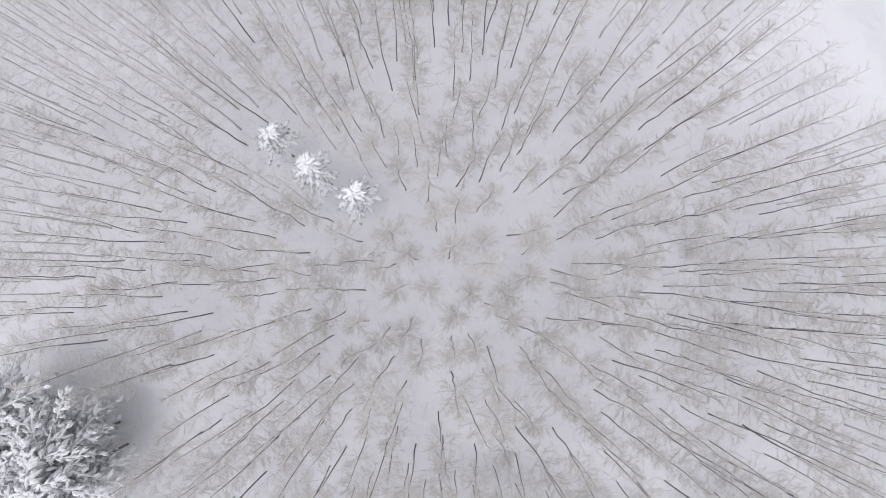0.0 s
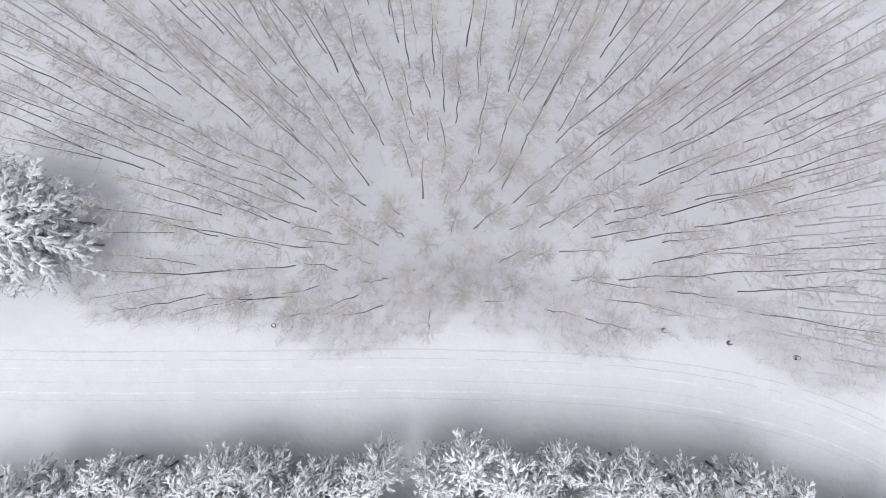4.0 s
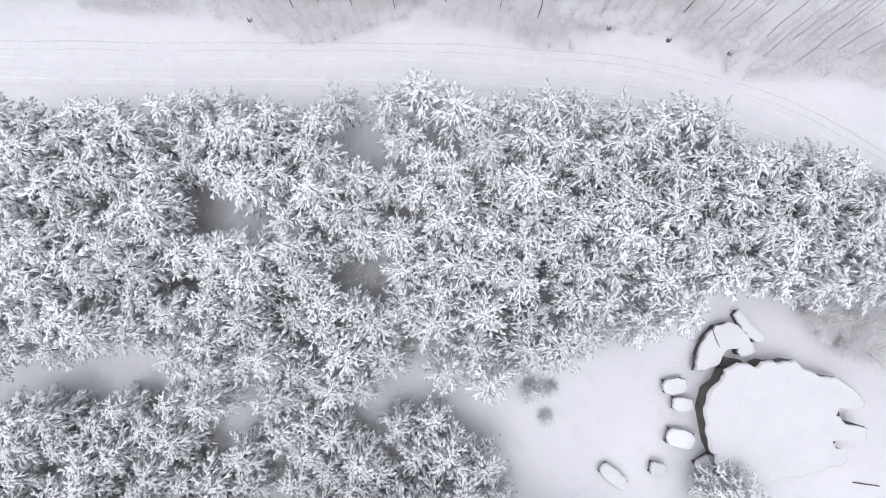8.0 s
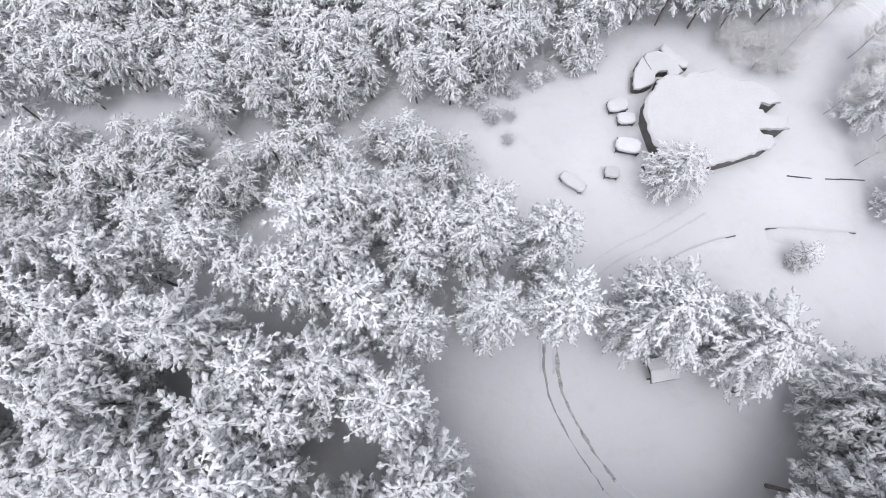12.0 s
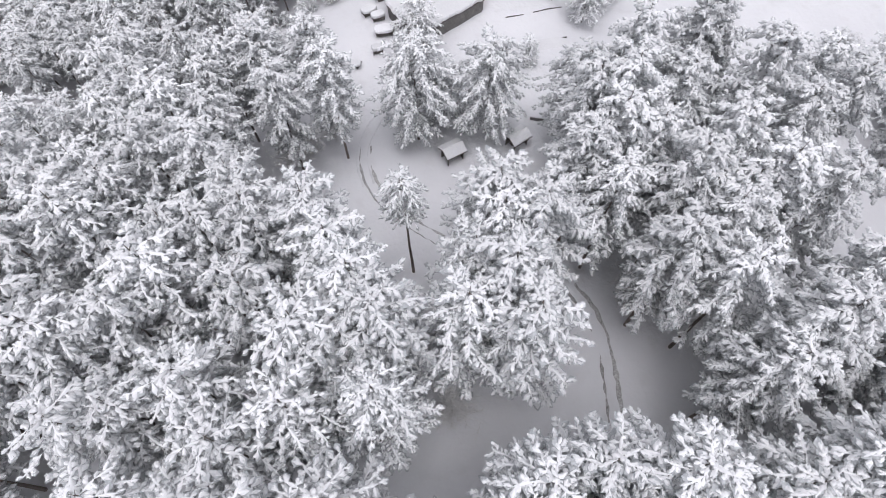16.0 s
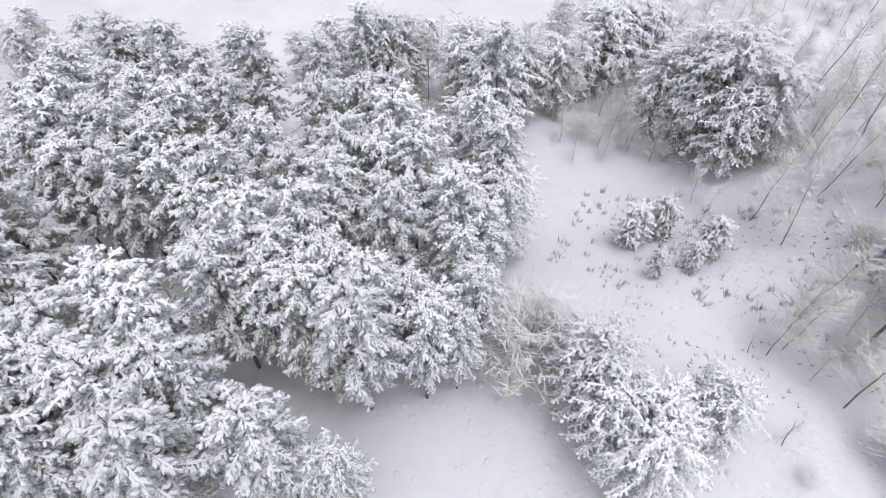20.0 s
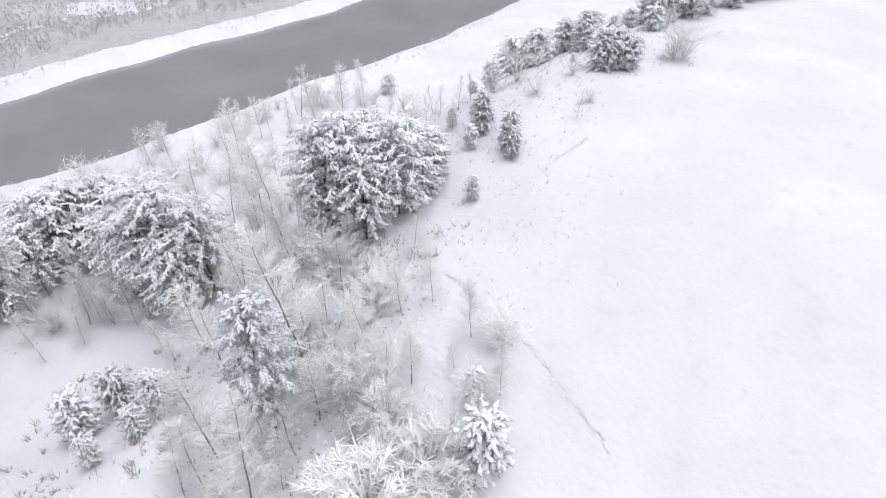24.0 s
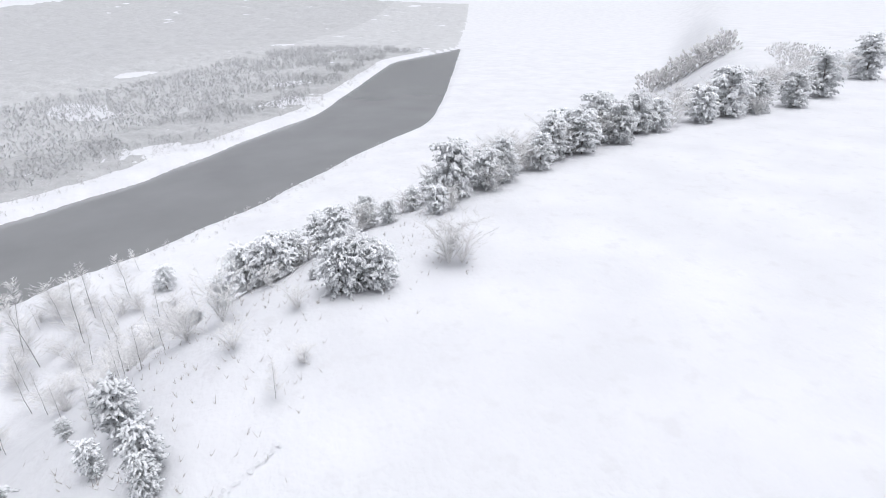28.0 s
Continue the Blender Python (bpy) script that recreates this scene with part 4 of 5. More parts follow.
rimed = [make_fan("rimed_shrub", 180 + k, 7, 5.0, 92, "spreading leafless shrub with every twig white with rime", "rimed shrubs") for k in range(3)]
plant(rimed, [(62.6, -202.2, 13.5), (65.2, -204.6, 9.5), (72.3, -256, 12.5), (62.3, -254.6, 11.5), (76, -263, 11), (83.5, -258, 8), (70.5, -247, 7), (92, -250, 7.5), (68, -262, 7.5)], random.Random(43))
UNDERGROWTH = [(22.3, -141.5, 5), (27.3, -145.8, 4.5), (23.1, -150.3, 5), (32, -145, 4), (11.5, -132.7, 5), (50.4, -146.6, 5), (54.5, -148, 5), (20, -104, 5), (24.5, -103, 4.5), (17.5, -106, 5)]
plant(bushes, SHRUBS + UNDERGROWTH + [(57.1, -67.5, 4.5), (60.6, -68.5, 4), (63.4, -69.5, 5), (61.1, -72, 4), (65, -73, 5), (58.3, -70.4, 3.5), (43, -104.5, 4)] + [(*p, rnd.uniform(4, 7.5)) for p in spin[56:68]] + [(*p, rnd.uniform(4, 8)) for p in shore[62:138]] + [(*p, rnd.uniform(3.5, 9.5)) for p in brow] + BROW_SHRUBS, random.Random(41))

# ---- snow heaps, lane and tracks ----
def smooth_line(points, step):
    """A soft curve through points."""
    pts = [Vector((*p[:2], 0)) for p in points]
    pts = [pts[0] * 2 - pts[1]] + pts + [pts[-1] * 2 - pts[-2]]
    out = []
    for a, b, c, d in zip(pts, pts[1:], pts[2:], pts[3:]):
        n = max(2, int((c - b).length / step))
        for k in range(n):
            t = k / n
            out.append(0.5 * (2 * b + (c - a) * t + (2 * a - 5 * b + 4 * c - d) * t * t + (3 * b - a - 3 * c + d) * t ** 3))
    return out + [pts[-2]]


def ribbon(name, points, offset, width, mat, lift, label, category, across=2, ragged=0.0, seed=1, kind="structure"):
    rnd = random.Random(seed)
    line = smooth_line(points, 0.8)
    verts, faces = [], []
    for k, p in enumerate(line):
        way = (line[min(k + 1, len(line) - 1)] - line[max(k - 1, 0)]).normalized()
        side = Vector((-way.y, way.x, 0))
        for j in range(across):
            f = j / (across - 1) - 0.5
            q = p + side * (offset + f * width + rnd.uniform(-ragged, ragged))
            edge = lift if 0 < j < across - 1 or across == 2 else -0.02
            verts.append((q.x, q.y, ground_z(q.x, q.y) + edge))
    for k in range(len(line) - 1):
        for j in range(across - 1):
            a = k * across + j
            faces.append((a, a + 1, a + across + 1, a + across))
    return tagged(mesh_object(name, verts, faces, mat, smooth=True), label, category, kind=kind)


LANE = [(-110, -32), (-80, -34), (-50, -35.5), (-20, -35.6), (5, -35.4), (30, -36.6), (48, -40), (62, -46), (80, -58), (100, -76)]
ribbon("lane", LANE, 0, 9.5, CAP, 0.07, "snow-covered forest lane with faint wheel marks", "road", 9, 0.12)
for k, off in enumerate((-3.4, -2.5, -1.2, 0.4, 1.5, 2.6)):
    ribbon("wheel_track", LANE[1:], off, (0.45, 0.8)[k % 2], DITCH, 0.1, "faint wheel track pressed into the lane snow", "track", 3, 0.06, k)
APPROACH = [(50, -93), (43, -96.5), (36, -99.5), (30, -104), (26.8, -108.5), (25.9, -114)]
TRACK = [(28.2, -106.6), (26.7, -110.9), (26.7, -116.5), (28.8, -122), (32, -127.6), (37, -132.2), (42.4, -136.8), (45, -141.5), (45.5, -146), (44.7, -150.5), (42.9, -155), (40.6, -160)]
for k, off in enumerate((-0.85, 0.85)):
    ribbon("tyre_rut", APPROACH, off, 0.35, DITCH, 0.08, "faint tyre rut in the snow", "track", 3, 0.08, 5 + k)
    ribbon("tyre_rut", TRACK[:5], off, (0.32, 0.42)[k], RUT, 0.06, "tyre rut worn into the snow of the glade", "track", 3, 0.12, 7 + k)
    ribbon("tyre_rut", TRACK[4:8], off, 0.28, DITCH, 0.06, "faint tyre rut in the snow", "track", 3, 0.1, 9 + k)
    ribbon("tyre_rut", TRACK[7:], off, (0.4, 0.6)[k], RUT, 0.07, "dark tyre rut worn through the snow", "track", 3, 0.14, 11 + k)
FOOTPATH = [(107, -268.5), (104, -270.7), (98.3, -273.9), (90.6, -279), (84.5, -281.4), (76, -285)]


def heap(outline, z0, thick, seed, wobble=0.12, flat=False):
    """A rounded mass of snow over an outline."""
    rnd = random.Random(seed)
    pts = []
    for (x1, y1), (x2, y2) in zip(outline, outline[1:] + outline[:1]):
        n = max(2, int(math.hypot(x2 - x1, y2 - y1) / max(0.35, wobble * 3)))
        for k in range(n):
            t = k / n
            pts.append((x1 + (x2 - x1) * t + rnd.uniform(-wobble, wobble), y1 + (y2 - y1) * t + rnd.uniform(-wobble, wobble)))
    cx, cy = sum(p[0] for p in pts) / len(pts), sum(p[1] for p in pts) / len(pts)
    shape = Shape()
    rings = ((0.975, 0.0), (1.0, 0.35), (0.985, 0.68), (0.955, 0.88), (0.88, 1.0), (0.66, 1.06), (0.36, 1.1))
    if flat:
        rings = ((0.985, 0.0), (1.0, 0.4), (0.99, 0.75), (0.965, 0.97))
    low = [rnd.uniform(0.85, 1.1) for _ in pts]
    for f, h in rings:
        for (x, y), j in zip(pts, low):
            shape.v.append(Vector((cx + (x - cx) * f, cy + (y - cy) * f, z0 + thick * h * (j if h < 0.95 else rnd.uniform(0.96, 1.05)))))
    n = len(pts)
    for r in range(len(rings) - 1):
        for k in range(n):
            l = (k + 1) % n
            shape.f.append((r * n + k, r * n + l, r * n + n + l, r * n + n + k))
    shape.f.append(tuple((len(rings) - 1) * n + k for k in range(n)))
    return shape


def prism(outline, z0, z1):
    shape = Shape()
    n = len(outline)
    shape.v = [Vector((x, y, z)) for z in (z0, z1) for x, y in outline]
    shape.f = [(k, (k + 1) % n, n + (k + 1) % n, n + k) for k in range(n)] + [tuple(range(n, 2 * n))]
    return shape


def grown(outline, f):
    cx, cy = sum(p[0] for p in outline) / len(outline), sum(p[1] for p in outline) / len(outline)
    return [(cx + (x - cx) * f, cy + (y - cy) * f) for x, y in outline]


# ---- the low building and the things round it ----
def box_shape(x0, x1, y0, y1, z0, z1):
    return prism([(x0, y0), (x1, y0), (x1, y1), (x0, y1)], z0, z1)


FOOTPRINT = [
    (43.2, -84.4), (42.8, -82.1), (42.5, -80.0), (43.2, -77.5), (44.7, -76.4), (45.3, -74.9), (46.8, -74.1), (48.1, -74.3), (48.8, -74.8), (49.7, -74.1), (50.6, -73.7), (52.1, -74.1),
    (53.9, -73.6), (54.7, -74.5), (56.3, -75.4), (58.8, -75.7), (60.8, -77.0), (62.3, -78.4), (62.0, -79.3), (60.5, -79.6), (59.2, -79.2), (58.8, -80.2), (59.8, -81.3), (61.2, -81.5),
    (62.4, -81.7), (62.3, -83.4), (60.2, -83.4), (58.2, -83.3), (58.2, -84.1), (59.7, -84.6), (59.9, -85.6), (59.2, -86.3), (57.7, -86.6), (54.5, -87.5), (51.6, -88.1), (47.6, -89.2), (44.6, -87.2),
]
house = tagged(new("low_building"), "low building with dark rough walls under thick white snow", "building")
prism(grown(FOOTPRINT, 0.965), -1.0, 2.6).put("wall", STONE, house, "dark rough wall under the eaves")
roof = prism(grown(FOOTPRINT, 0.99), 2.6, 2.78).put("roof", TIMBER, house, "dark timber roof edge")
# Dark blocks added inside the recesses to imitate the shade there.
for notch in ([(59.1, -79.5), (60.3, -79.8), (60.4, -80.9), (59.6, -81.0)], [(58.4, -83.4), (59.9, -83.6), (59.5, -84.3), (58.4, -84.0)], [(45.6, -74.9), (48.7, -74.6), (48.2, -74.0), (46.2, -73.7)]):
    prism(notch, -0.5, 1.3).put("broken_wall", TIMBER, house, "dark fill imitating shade in the recesses of the roof edge")
heap(FOOTPRINT, 2.78, 0.62, 3, 0.16, True).put("snow_cap", CAP, roof, "thick smooth snow on the roof")

SHED = [(42.5, -75.2), (42.6, -73.3), (43.6, -71.2), (45.0, -69.7), (46.9, -69.2), (48.2, -70.0), (49.2, -70.9), (49.6, -71.9), (50.0, -72.8), (48.8, -73.6), (48.0, -73.4), (47.8, -72.6), (46.7, -72.6), (45.8, -73.3), (45.5, -74.5), (44.5, -75.1), (43.4, -75.3)]
shed = tagged(new("collapsed_shed"), "small collapsed shed half buried in snow", "shed")
shed_wall = prism(grown(SHED, 0.95), -1.0, 1.3).put("wall", TIMBER, shed, "dark broken timber wall")
heap(SHED, 1.3, 0.5, 4, 0.14, True).put("snow_cap", CAP, shed_wall, "lumpy snow over the broken roof")
for ends, r in ((((42.35, -75.4, 0.9), (42.4, -73.4, 1.55)), 0.16), (((44.55, -70.1, 1.82), (44.9, -71.3, 1.86)), 0.05), (((44.9, -71.3, 1.86), (45.4, -72.4, 1.84)), 0.05), (((42.9, -72.4, 1.5), (43.7, -71.0, 1.55)), 0.12)):
    beam = Shape()
    beam.rod(*ends, r, r * 0.8, 5, True)
    beam.put("beam", TIMBER, shed)

SLAB = [(47.6, -68.4), (48.3, -67.7), (49.8, -69.4), (51.5, -71.1), (51.2, -71.9), (50.3, -71.9), (48.8, -70.4)]
slab = tagged(new("fallen_roof_panel"), "fallen roof panel with snow on it beside the shed", "panel")
board = prism(grown(SLAB, 0.97), -0.3, 0.75).put("board", TIMBER, slab)
heap(SLAB, 0.75, 0.4, 5, 0.1).put("snow_cap", CAP, board)


def rounded(long, wide, power=3.2, count=14):
    """A soft-cornered oblong."""
    out = []
    for k in range(count):
        t = 2 * math.pi * (k + 0.5) / count
        c, d = math.cos(t), math.sin(t)
        out.append((math.copysign(abs(c) ** (2 / power), c) * long / 2, math.copysign(abs(d) ** (2 / power), d) * wide / 2))
    return out


def crate(x, y, long, wide, high, turn, seed):
    """A squat wooden box on legs with a cap of snow."""
    ob = tagged(new("wooden_crate"), "squat weathered wooden box capped with snow", "crate", "boxes by the low building")
    h = high
    corners = [(-long / 2, -wide / 2), (long / 2, -wide / 2), (long / 2, wide / 2), (-long / 2, wide / 2)]
    prism(grown(corners, 0.93), 0.25, h).put("body", TIMBER, ob)
    for cx, cy in grown(corners, 0.9):
        leg = Shape()
        leg.rod((cx, cy, -0.4), (cx, cy, 0.3), 0.07, 0.07, 5)
        leg.put("leg", TIMBER, ob)
    lid = box_shape(-long / 2, long / 2, -wide / 2, wide / 2, h, h + 0.07)
    lid = lid.put("lid", TIMBER, ob)
    cap = heap(rounded(long + 0.3, wide + 0.3), h + 0.07, 0.5, seed, 0.07)
    cap.put("snow_cap", CAP, lid)
    ob.matrix_basis = pose(x, y, ground_z(x, y), 0, 0, turn)
    return ob


for k, (x, y, long, wide, turn) in enumerate(((40.0, -77.4, 2.7, 1.7, 6), (40.9, -79.6, 2.3, 1.5, -4), (40.5, -83.8, 3.3, 2.0, -14), (43.6, -86.9, 2.4, 1.7, 30), (37.7, -87.6, 1.8, 1.4, -12))):
    crate(x, y, long, wide, 0.85, turn, 20 + k)


def low_table(x, y, turn):
    ob = tagged(new("low_table"), "long low outdoor table buried in snow in the clearing", "table")
    for cx in (-1.4, 1.4):
        box_shape(cx - 0.1, cx + 0.1, -0.6, 0.6, -0.3, 0.6).put("leg", TIMBER, ob)
    top = box_shape(-1.85, 1.85, -0.75, 0.75, 0.6, 0.72).put("tabletop", TIMBER, ob)
    heap(rounded(4.0, 1.8), 0.72, 0.45, 31, 0.08).put("snow_cap", CAP, top)
    ob.matrix_basis = pose(x, y, ground_z(x, y), 0, 0, turn)


low_table(32.2, -88.6, -40)


def shelter(x, y, turn, seed):
    """A little open shelter with a pitched roof."""
    ob = tagged(new("picnic_shelter"), "small open timber shelter with snow on its pitched roof", "shelter", "shelters in the glade")
    for cx in (-1.1, 1.1):
        for cy in (-0.8, 0.8):
            post = Shape()
            post.rod((cx, cy, -0.3), (cx, cy, 1.6), 0.09, 0.09, 5)
            post.put("post", TIMBER, ob)
    box_shape(-1.15, 1.15, 0.75, 0.82, 0.1, 1.55).put("back_panel", TIMBER, ob)
    box_shape(1.05, 1.12, -0.8, 0.8, 0.1, 1.55).put("end_panel", TIMBER, ob)
    box_shape(-0.95, 0.95, -0.25, 0.35, 0.6, 0.68).put("bench", TIMBER, ob)
    for side in (-1, 1):
        roof, snow = Shape(), Shape()
        for shape, low, high, grow in ((roof, 0.0, 0.08, 0.0), (snow, 0.085, 0.34, -0.05)):
            w, e = 1.5 + grow, 1.25 + grow
            for dz in (low, high):
                shape.v += [Vector((-w, 0, 2.25 + dz)), Vector((w, 0, 2.25 + dz)), Vector((w, side * e, 1.6 + dz)), Vector((-w, side * e, 1.6 + dz))]
            shape.f = [(3, 2, 1, 0), (4, 5, 6, 7), (0, 1, 5, 4), (1, 2, 6, 5), (2, 3, 7, 6), (3, 0, 4, 7)]
        roof = roof.put("roof_slope", TIMBER, ob)
        snow.put("roof_snow", CAP, roof, "white snow on the roof slope")
    ob.matrix_basis = pose(x, y, ground_z(x, y), 0, 0, turn) @ Matrix.Scale(1.2, 4)


shelter(39.8, -114.4, 6, 1)
shelter(50.0, -116.5, 12, 2)


def fallen_log(x, y, long, radius, turn, label):
    ob = tagged(new("fallen_log"), label, "log")
    log, top = Shape(), Shape()
    for k in range(5):
        log.rod((-long / 2 + long * k / 5, 0.05 * math.sin(k * 2), radius), (-long / 2 + long * (k + 1) / 5, 0.05 * math.sin(k * 2 + 2), radius), radius * (1.1 - 0.06 * k), radius * (1.04 - 0.06 * k), 7, k == 4)
    log.put("log", BARK, ob)
    heap([(-long / 2, -radius * 0.3), (long / 2, -radius * 0.3), (long / 2, radius * 0.6), (-long / 2, radius * 0.6)], radius * 1.9, 0.12, 8, 0.04).put("snow_cap", CAP, ob)
    ob.matrix_basis = pose(x, y, ground_z(x, y), 0, 0, turn)


fallen_log(55.6, -113.4, 2.4, 0.28, -35, "short dark log lying in the snow by the shelters")


def snag(x, y, tall, lean, turn, label):
    """A thin dead stem that leans, with a few broken side shoots."""
    rnd = random.Random(int(x * 10))
    ob = tagged(new("dead_sapling"), label, "sapling")
    stem, shoots = Shape(), Shape()
    line = [Vector((lean * tall * f + 0.1 * math.sin(5 * f), 0.08 * math.sin(7 * f), tall * f - 0.2 * (f == 0))) for f in (0, 0.25, 0.5, 0.75, 1)]
    for k in range(4):
        stem.rod(line[k], line[k + 1], 0.06 - 0.012 * k, 0.05 - 0.012 * k, 5)
        for _ in range(3):
            a, p = rnd.uniform(0, 6.28), line[k].lerp(line[k + 1], rnd.random())
            shoots.rod(p, p + Vector((math.cos(a), math.sin(a), 0.8)) * rnd.uniform(0.3, 0.8), 0.02, 0.008)
    stem.put("trunk", BARK, ob)
    shoots.put("twig", TWIGS, ob)
    ob.matrix_basis = pose(x, y, ground_z(x, y), 0, 0, turn)


snag(65.7, -235, 4.5, 0.35, 20, "thin dead sapling leaning out of the snow")
snag(78.5, -229.5, 3.5, 0.25, 60, "slim dead sapling standing in the clearing")


def edging(points, seed, bank=2.2):
    """A low uneven timber edging, backed by a bank of snow that laps over it."""
    rnd = random.Random(seed)
    ob = tagged(new("timber_edging"), "low broken timber edging along a snowy bank", "edging")
    line = smooth_line(points, 1.6)
    lip = Shape()
    for a, b in zip(line, line[1:]):
        if not bank and rnd.random() < 0.12:
            continue
        board = Shape()
        za, zb = ground_z(a.x, a.y), ground_z(b.x, b.y)
        off = rnd.uniform(-0.05, 0.05)
        h = rnd.uniform(0.3, 0.46) if bank else rnd.uniform(0.1, 0.24)
        board.v = [Vector((p.x, p.y + off + t, z + dz)) for p, z in ((a, za), (b, zb)) for t in (-0.065, 0.065) for dz in (-0.3, h)]
        board.f = [(0, 1, 3, 2), (4, 6, 7, 5), (0, 4, 5, 1), (2, 3, 7, 6), (1, 5, 7, 3)]
        board.put("board", TIMBER, ob)
    for k, p in enumerate(line):
        way = (line[min(k + 1, len(line) - 1)] - line[max(k - 1, 0)]).normalized()
        back = Vector((way.y, -way.x, 0))
        for out, up in ((-0.07, 0.5), (0.1, 0.6), (0.5 * bank, 0.44), (bank, -0.1)) if 0 < k < len(line) - 1 else ((-0.07, 0.1), (0.1, 0.1), (0.5 * bank, 0.0), (bank, -0.1)):
            q = p + back * (out + rnd.uniform(-0.05, 0.05))
            lip.v.append(Vector((q.x, q.y, ground_z(q.x, q.y) + up + rnd.uniform(-0.03, 0.03))))
        if k:
            n = 4 * k
            lip.f += [(n - 4 + j, n + j, n + j + 1, n - 3 + j) for j in range(3)]
    if bank:
        lip.put("snow_bank", CAP, ob, "smooth snow lapping over the edging", True)


edging([(43.2, -103.2), (42.6, -101.1), (44.8, -99.9), (49.3, -98.3), (53.5, -97.4)], 1)
edging([(57.8, -96.8), (61.2, -97), (65.2, -97.6), (70.5, -97.9)], 2)
edging([(62.5, -89.2), (66, -89.7), (70, -90), (74, -90.2)], 3, 0)


def stump(x, y, size, seed):
    rnd = random.Random(seed)
    ob = tagged(new("tree_stump"), "dark snow-capped stump at the edge of the lane", "stump", "stumps along the lane")
    body = Shape()
    body.tube([(0, 0, -0.2), (0.03, 0, 0.25), (0.02, 0.03, 0.55)], [size * 1.2, size, size * 0.9], 8)
    body.put("trunk", BARK, ob)
    ring = [(size * 0.7 * math.cos(k * 0.8), size * 0.6 * math.sin(k * 0.8) + 0.12) for k in range(8)]
    heap(ring, 0.55, 0.14, seed, 0.03).put("snow_cap", CAP, ob)
    ob.matrix_basis = pose(x, y, ground_z(x, y), 0, 0, rnd.uniform(0, 360))


for k, (x, y) in enumerate(((-15.7, -29.8), (32.5, -30.5), (40.5, -32.0), (48.7, -33.8))):
    stump(x, y, 0.3, k)

# ---- snowy pines inside and beside the bare wood ----
wood_pines = []
for k in range(2):
    h = (13, 12)[k]
    ob = make_pine("wood_pine", 200 + k, h, 2.3, 0.6, "cone", 0.55, "small pine white with snow among bare trees", "pines in the bare wood", 1.05, 1.2, 1.45, 0.2)
    ob["height"] = h
    wood_pines.append(ob)
plant(wood_pines, [(-13.2, 11.5, 13), (-8.9, 8.6, 12), (-17.9, 15.0, 11)], random.Random(3))
grove = []
for k in range(2):
    h = (17, 16)[k]
    ob = make_pine("lane_pine", 210 + k, h, 5.6, 0.4, "dome", 0.95, "large dark pine with snowy boughs beside the lane", "pines beside the lane", 1.05, 0.75, 1.3, 0.7)
    ob["height"] = h
    grove.append(ob)
plant(grove, [(-37.3, -19.8), (-38.3, -17.2), (-44, -22), (-45, -14), (-51, -20)], random.Random(4), 0.95, 1.05)
near_birch = make_bare("birch", 160, 11, 3.4, 0.15, 85, HOAR, "leafless birch near the low building", "birches near the low building", bark=BIRCH_BARK, fine=22, thick=0.035)
near_birch["height"] = 11
plant([near_birch], [(70, -80, 11), (74, -76, 12), (66, -70, 10), (78, -84, 12), (72, -66, 12), (73, -88, 9), (76, -71, 11), (80, -77, 12)], random.Random(9))

# ---- weeds, footprints and the far woods ----
weeds = Shape()
rnd = random.Random(77)
for _ in range(700):
    x, y = rnd.uniform(72, 112), rnd.uniform(-262, -198)
    if noise.noise(Vector((x * 0.09, y * 0.09, 0))) < -0.02:
        continue
    z = ground_z(x, y)
    for k in range(5):
        a, l = rnd.uniform(0, 6.28), rnd.uniform(0.3, 0.85)
        weeds.thorn(Vector((x, y, z - 0.05)), Vector((x + math.cos(a) * l * 0.7, y + math.sin(a) * l * 0.7, z + l)), 0.06)
for _ in range(90):
    x, y = rnd.uniform(84, 118), rnd.uniform(-238, -196)
    z = ground_z(x, y)
    for k in range(14):
        a, l = rnd.uniform(0, 6.28), rnd.uniform(0.6, 2.0)
        p = Vector((x + rnd.uniform(-0.5, 0.5), y + rnd.uniform(-0.5, 0.5), z - 0.05))
        weeds.thorn(p, p + Vector((math.cos(a) * l * 0.4, math.sin(a) * l * 0.4, l)), 0.05)
for _ in range(2300):
    x, y = rnd.uniform(84, 190), rnd.uniform(-330, -215)
    s, d = along(x, y)
    if not 40 < s < 215 or not -22 < d - 140 - 8 * math.sin(s * 0.07) + rnd.gauss(0, 7) < 8:
        continue
    z = ground_z(x, y)
    for k in range(4):
        a, l = rnd.uniform(0, 6.28), rnd.uniform(0.3, 0.9)
        weeds.blade(Vector((x, y, z - 0.05)), Vector((x + math.cos(a) * l * 0.9, y + math.sin(a) * l * 0.9, z + l)), 0.04, a + 1.57)
for _ in range(800):
    x, y = rnd.uniform(80, 116), rnd.uniform(-278, -240)
    if noise.noise(Vector((x * 0.08, y * 0.08, 3.0))) < -0.1 or not 100 < along(x, y)[1] < 141:
        continue
    z = ground_z(x, y)
    for k in range(8):
        a, l = rnd.uniform(0, 6.28), rnd.uniform(0.5, 1.7)
        weeds.blade(Vector((x, y, z - 0.05)), Vector((x + math.cos(a) * l * 0.8, y + math.sin(a) * l * 0.8, z + l)), 0.035, a + 1.57)
tagged(weeds.put("dry_weed", WEED, None), "dry weeds standing out of the snow", "weeds", kind="stuff")

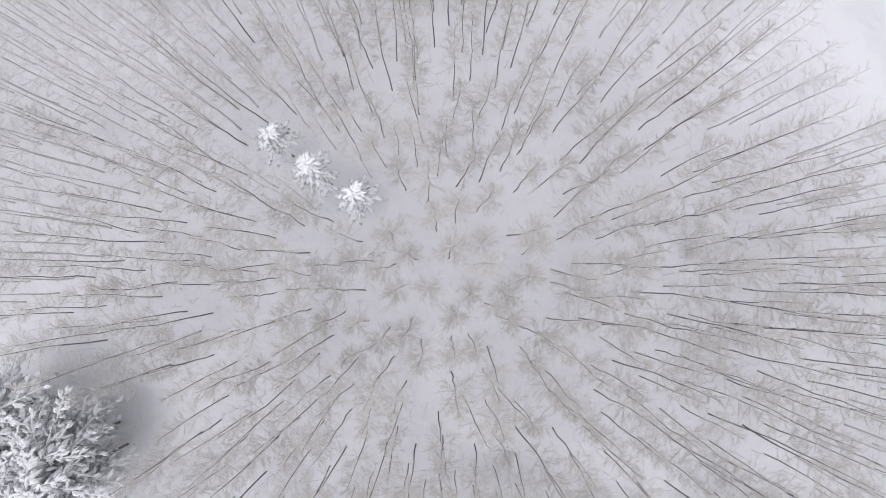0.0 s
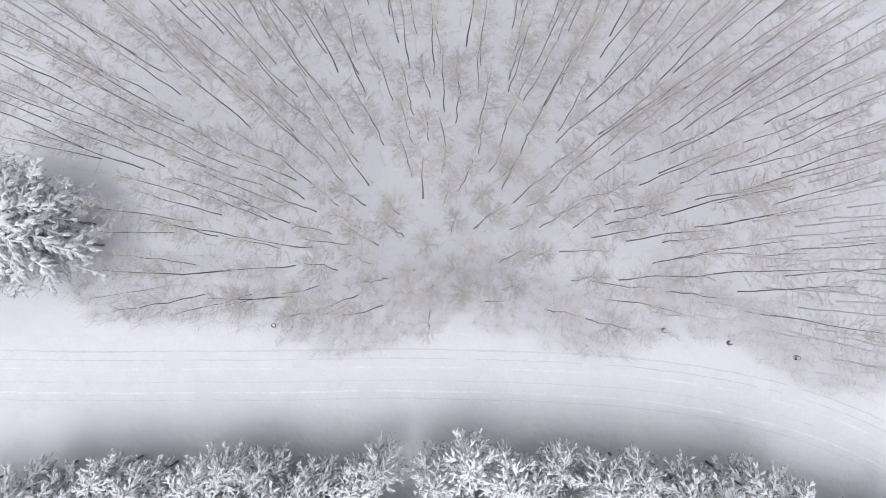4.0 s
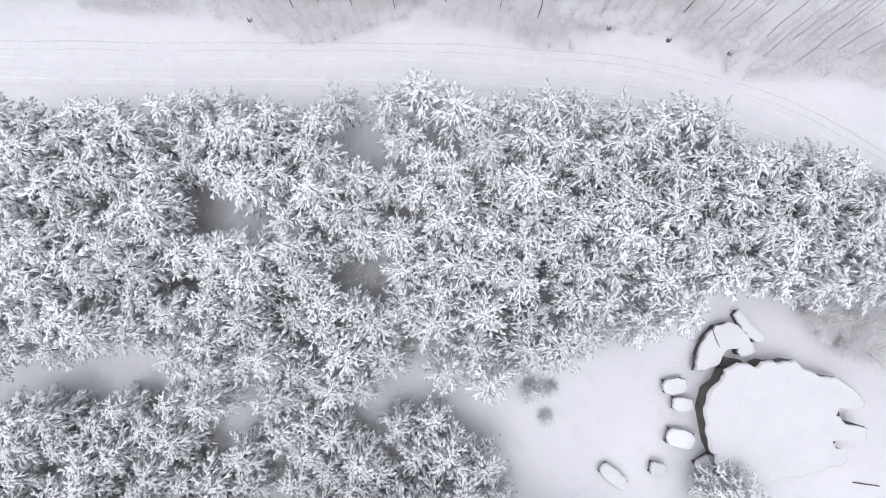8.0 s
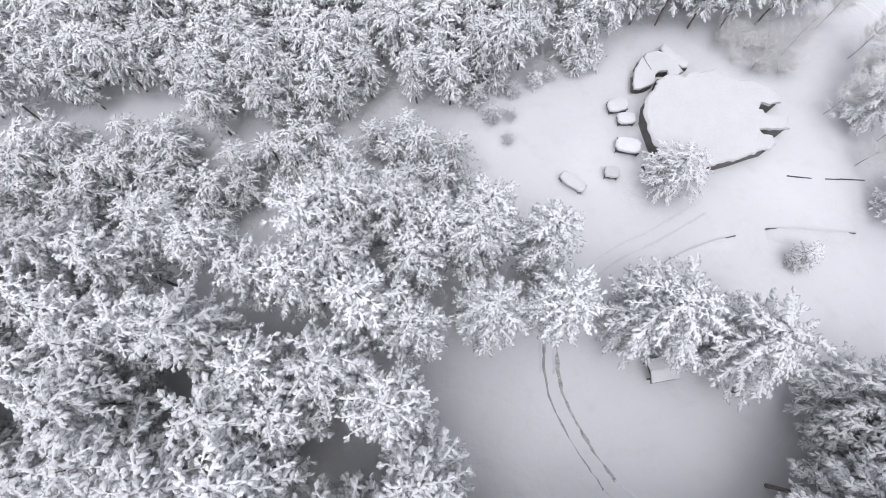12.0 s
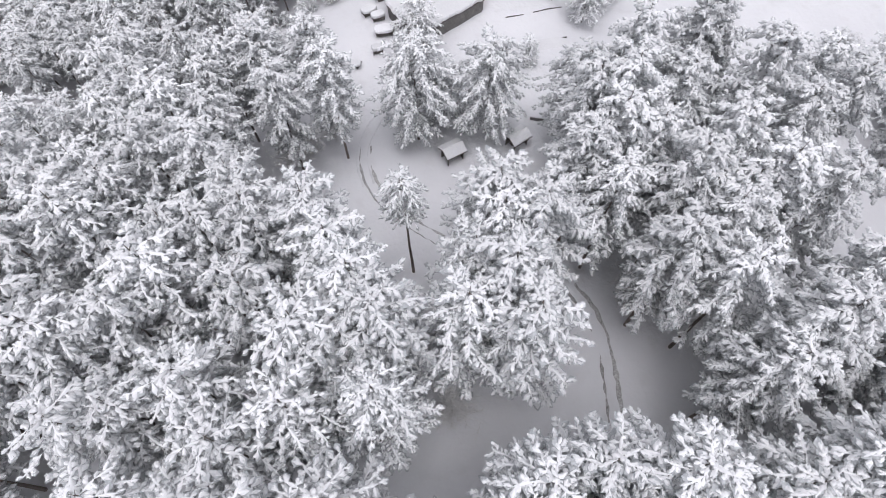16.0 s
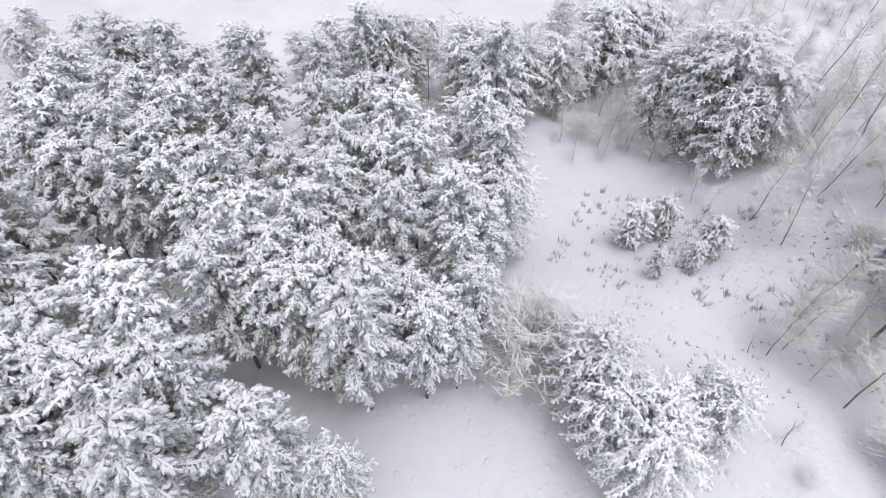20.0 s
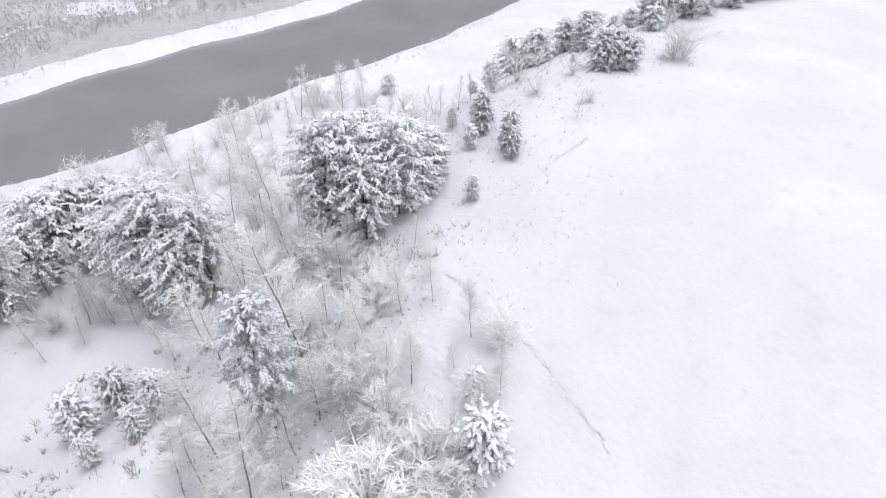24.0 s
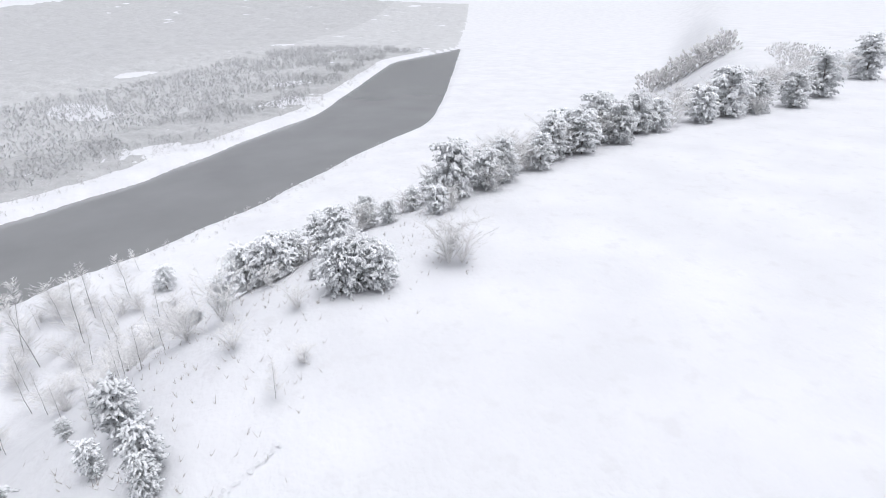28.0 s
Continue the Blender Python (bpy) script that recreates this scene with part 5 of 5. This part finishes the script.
tufts = Shape()
for area, count in (((58, 112, -268, -190), 1500), ((34, 66, -240, -188), 500), ((118, 160, -230, -120), 600)):
    for _ in range(count):
        x, y, r = rnd.uniform(*area[:2]), rnd.uniform(*area[2:]), rnd.uniform(0.25, 0.75)
        z, h, n = ground_z(x, y) - 0.03, r * rnd.uniform(0.16, 0.32), len(tufts.v)
        for f, up in ((1.0, -0.7), (0.6, 0.55)):
            for j in range(6):
                q = r * f * rnd.uniform(0.75, 1.25)
                tufts.v.append(Vector((x + q * math.cos(j * 1.047), y + q * math.sin(j * 1.047), z + h * up)))
        tufts.v.append(Vector((x, y, z + h)))
        for j in range(6):
            l = (j + 1) % 6
            tufts.f += [(n + j, n + l, n + 6 + l, n + 6 + j), (n + 6 + j, n + 6 + l, n + 12)]
tagged(tufts.put("snow_tussock", SNOW_GROUND, None, smooth=True), "grass tussocks humped under the snow", "tussocks", kind="stuff")

prints = Shape()
line = smooth_line(FOOTPATH, 0.7) + smooth_line([(120.5, -281), (124, -288), (128.5, -296.5)], 0.9)
for k, p in enumerate(line):
    for side in (-0.28, 0.28):
        if rnd.random() < 0.15:
            continue
        x, y, r = p.x + side + rnd.uniform(-0.3, 0.3), p.y + rnd.uniform(-0.35, 0.35), rnd.uniform(0.12, 0.31)
        n, turn = len(prints.v), rnd.uniform(0, 6.28)
        for j in range(6):
            prints.v.append(Vector((x + r * rnd.uniform(0.9, 1.7) * math.cos(j + turn), y + r * rnd.uniform(0.8, 1.3) * math.sin(j + turn), ground_z(x, y) + 0.1)))
        prints.f.append(tuple(range(n, n + 6)))
tagged(prints.put("footprint", DITCH, None), "line of trodden footprints in the snow", "footprints", kind="stuff")


def far_trees(name, spots, heights, seed, label, tufts=11, slim=0.05, mat=FAR_HAZE_FROST):
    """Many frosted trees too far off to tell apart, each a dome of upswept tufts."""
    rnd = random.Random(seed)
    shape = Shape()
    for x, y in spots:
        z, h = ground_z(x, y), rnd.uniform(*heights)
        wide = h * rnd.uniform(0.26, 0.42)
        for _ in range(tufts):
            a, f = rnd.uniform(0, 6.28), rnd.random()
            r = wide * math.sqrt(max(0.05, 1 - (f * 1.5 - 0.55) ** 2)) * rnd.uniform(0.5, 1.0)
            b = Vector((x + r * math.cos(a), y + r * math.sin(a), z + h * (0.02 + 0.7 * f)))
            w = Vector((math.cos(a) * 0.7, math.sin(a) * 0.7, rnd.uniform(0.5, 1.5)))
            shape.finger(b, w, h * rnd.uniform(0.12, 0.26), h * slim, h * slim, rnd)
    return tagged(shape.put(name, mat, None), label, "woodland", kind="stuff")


def patchy(test, cut, scale=0.013):
    return lambda x, y: test(x, y) and noise.noise(Vector((x * scale, y * scale, 4.2))) > cut


def beyond(near, far, low, high):
    def test(x, y):
        s, d = along(x, y)
        d += float(reach(s)) - 66
        return far < d < near - 8 * math.sin(s * 0.05) and low < s < high
    return test


rnd = random.Random(55)
far_trees("far_wood", spread(rnd, (150, 1150, -800, 150), 5.0, patchy(beyond(-100, -156, -60, 1000), -0.3), 32000), (5, 9.5), 1, "frosted leafless wood on the far bank, greyed for haze", 46, 0.022)
far_trees("far_wood", spread(rnd, (150, 1250, -850, 150), 7.0, patchy(beyond(-160, -330, -60, 1000), -0.45), 36000), (7, 13), 7, "frosted trees on the plain across the river, greyed for haze", 34, 0.028)

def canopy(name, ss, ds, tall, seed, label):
    """The merged crowns of a far wood, as one rolling top in haze grey."""
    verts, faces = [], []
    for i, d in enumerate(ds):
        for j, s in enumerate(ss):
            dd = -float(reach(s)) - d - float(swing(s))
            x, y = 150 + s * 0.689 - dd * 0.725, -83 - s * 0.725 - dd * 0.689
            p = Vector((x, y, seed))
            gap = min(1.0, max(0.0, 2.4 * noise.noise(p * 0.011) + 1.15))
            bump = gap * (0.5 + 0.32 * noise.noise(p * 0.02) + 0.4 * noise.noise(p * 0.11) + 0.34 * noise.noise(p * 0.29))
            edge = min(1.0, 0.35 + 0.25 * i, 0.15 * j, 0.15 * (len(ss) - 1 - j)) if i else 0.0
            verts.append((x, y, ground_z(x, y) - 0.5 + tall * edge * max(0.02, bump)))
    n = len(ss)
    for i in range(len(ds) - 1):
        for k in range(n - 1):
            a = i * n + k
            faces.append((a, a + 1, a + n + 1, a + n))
    return tagged(mesh_object(name, verts, faces, FAR_HAZE_CROWNS, smooth=True), label, "woodland", kind="stuff")


canopy("scrub_canopy", np.arange(-120, 1000, 4.0), np.arange(20, 112, 4.0), 4.2, 5.0, "merged frosted scrub behind the far bank, coloured haze grey")
canopy("far_canopy", np.arange(-120, 1000, 5.0), np.arange(104, 420, 5.0), 7.5, 1.0, "merged frosted crowns of the wood across the river, coloured haze grey")
# Woods added where haze hides the land; its grey is in their colour.
canopy("distant_canopy", np.arange(1000, 2600, 14.0), np.arange(4, 420, 11.0), 9.0, 3.0, "added wood far down the river, coloured pale as haze")
canopy("distant_canopy", np.arange(-300, 2600, 24.0), np.arange(400, 2200, 26.0), 16.0, 2.0, "added woods in the distance, coloured pale as haze")
far_trees("shore_scrub", spread(rnd, (110, 420, -480, -60), 1.5, lambda x, y: 3.5 < along(x, y)[1] < 12 + 9 * noise.noise(Vector((x * 0.05, y * 0.05, 2.0))), 12000), (0.9, 2.6), 6, "low frosted reeds and scrub along the near bank", 14, 0.05, TWIGS)
far_trees("bank_scrub", spread(rnd, (150, 900, -640, 150), 2.8, beyond(-78, -100, -100, 900), 30000), (1.5, 4.2), 2, "low frosted scrub along the far bank", 16, 0.04, TWIGS)
# Pale hoarfrost twigs also imitate the haze over grove and brow.
far_trees("far_grove", spread(rnd, (440, 560, -700, -590), 4, lambda x, y: abs((x - 500) * 0.53 - (y + 645) * 0.85) < 14 and abs((x - 500) * 0.85 + (y + 645) * 0.53) < 34, 900), (18, 25), 3, "frosted grove beyond the hill, paled to imitate haze", 16, 0.06, HOAR)
far_trees("brow_wood", spread(rnd, (280, 420, -760, -560), 5, lambda x, y: abs(along(x, y)[1] - (0.38 * along(x, y)[0] + 58)) < 14, 1500), (6, 11), 4, "frosted trees along the brow, paled to imitate haze", 20, 0.04, HOAR)
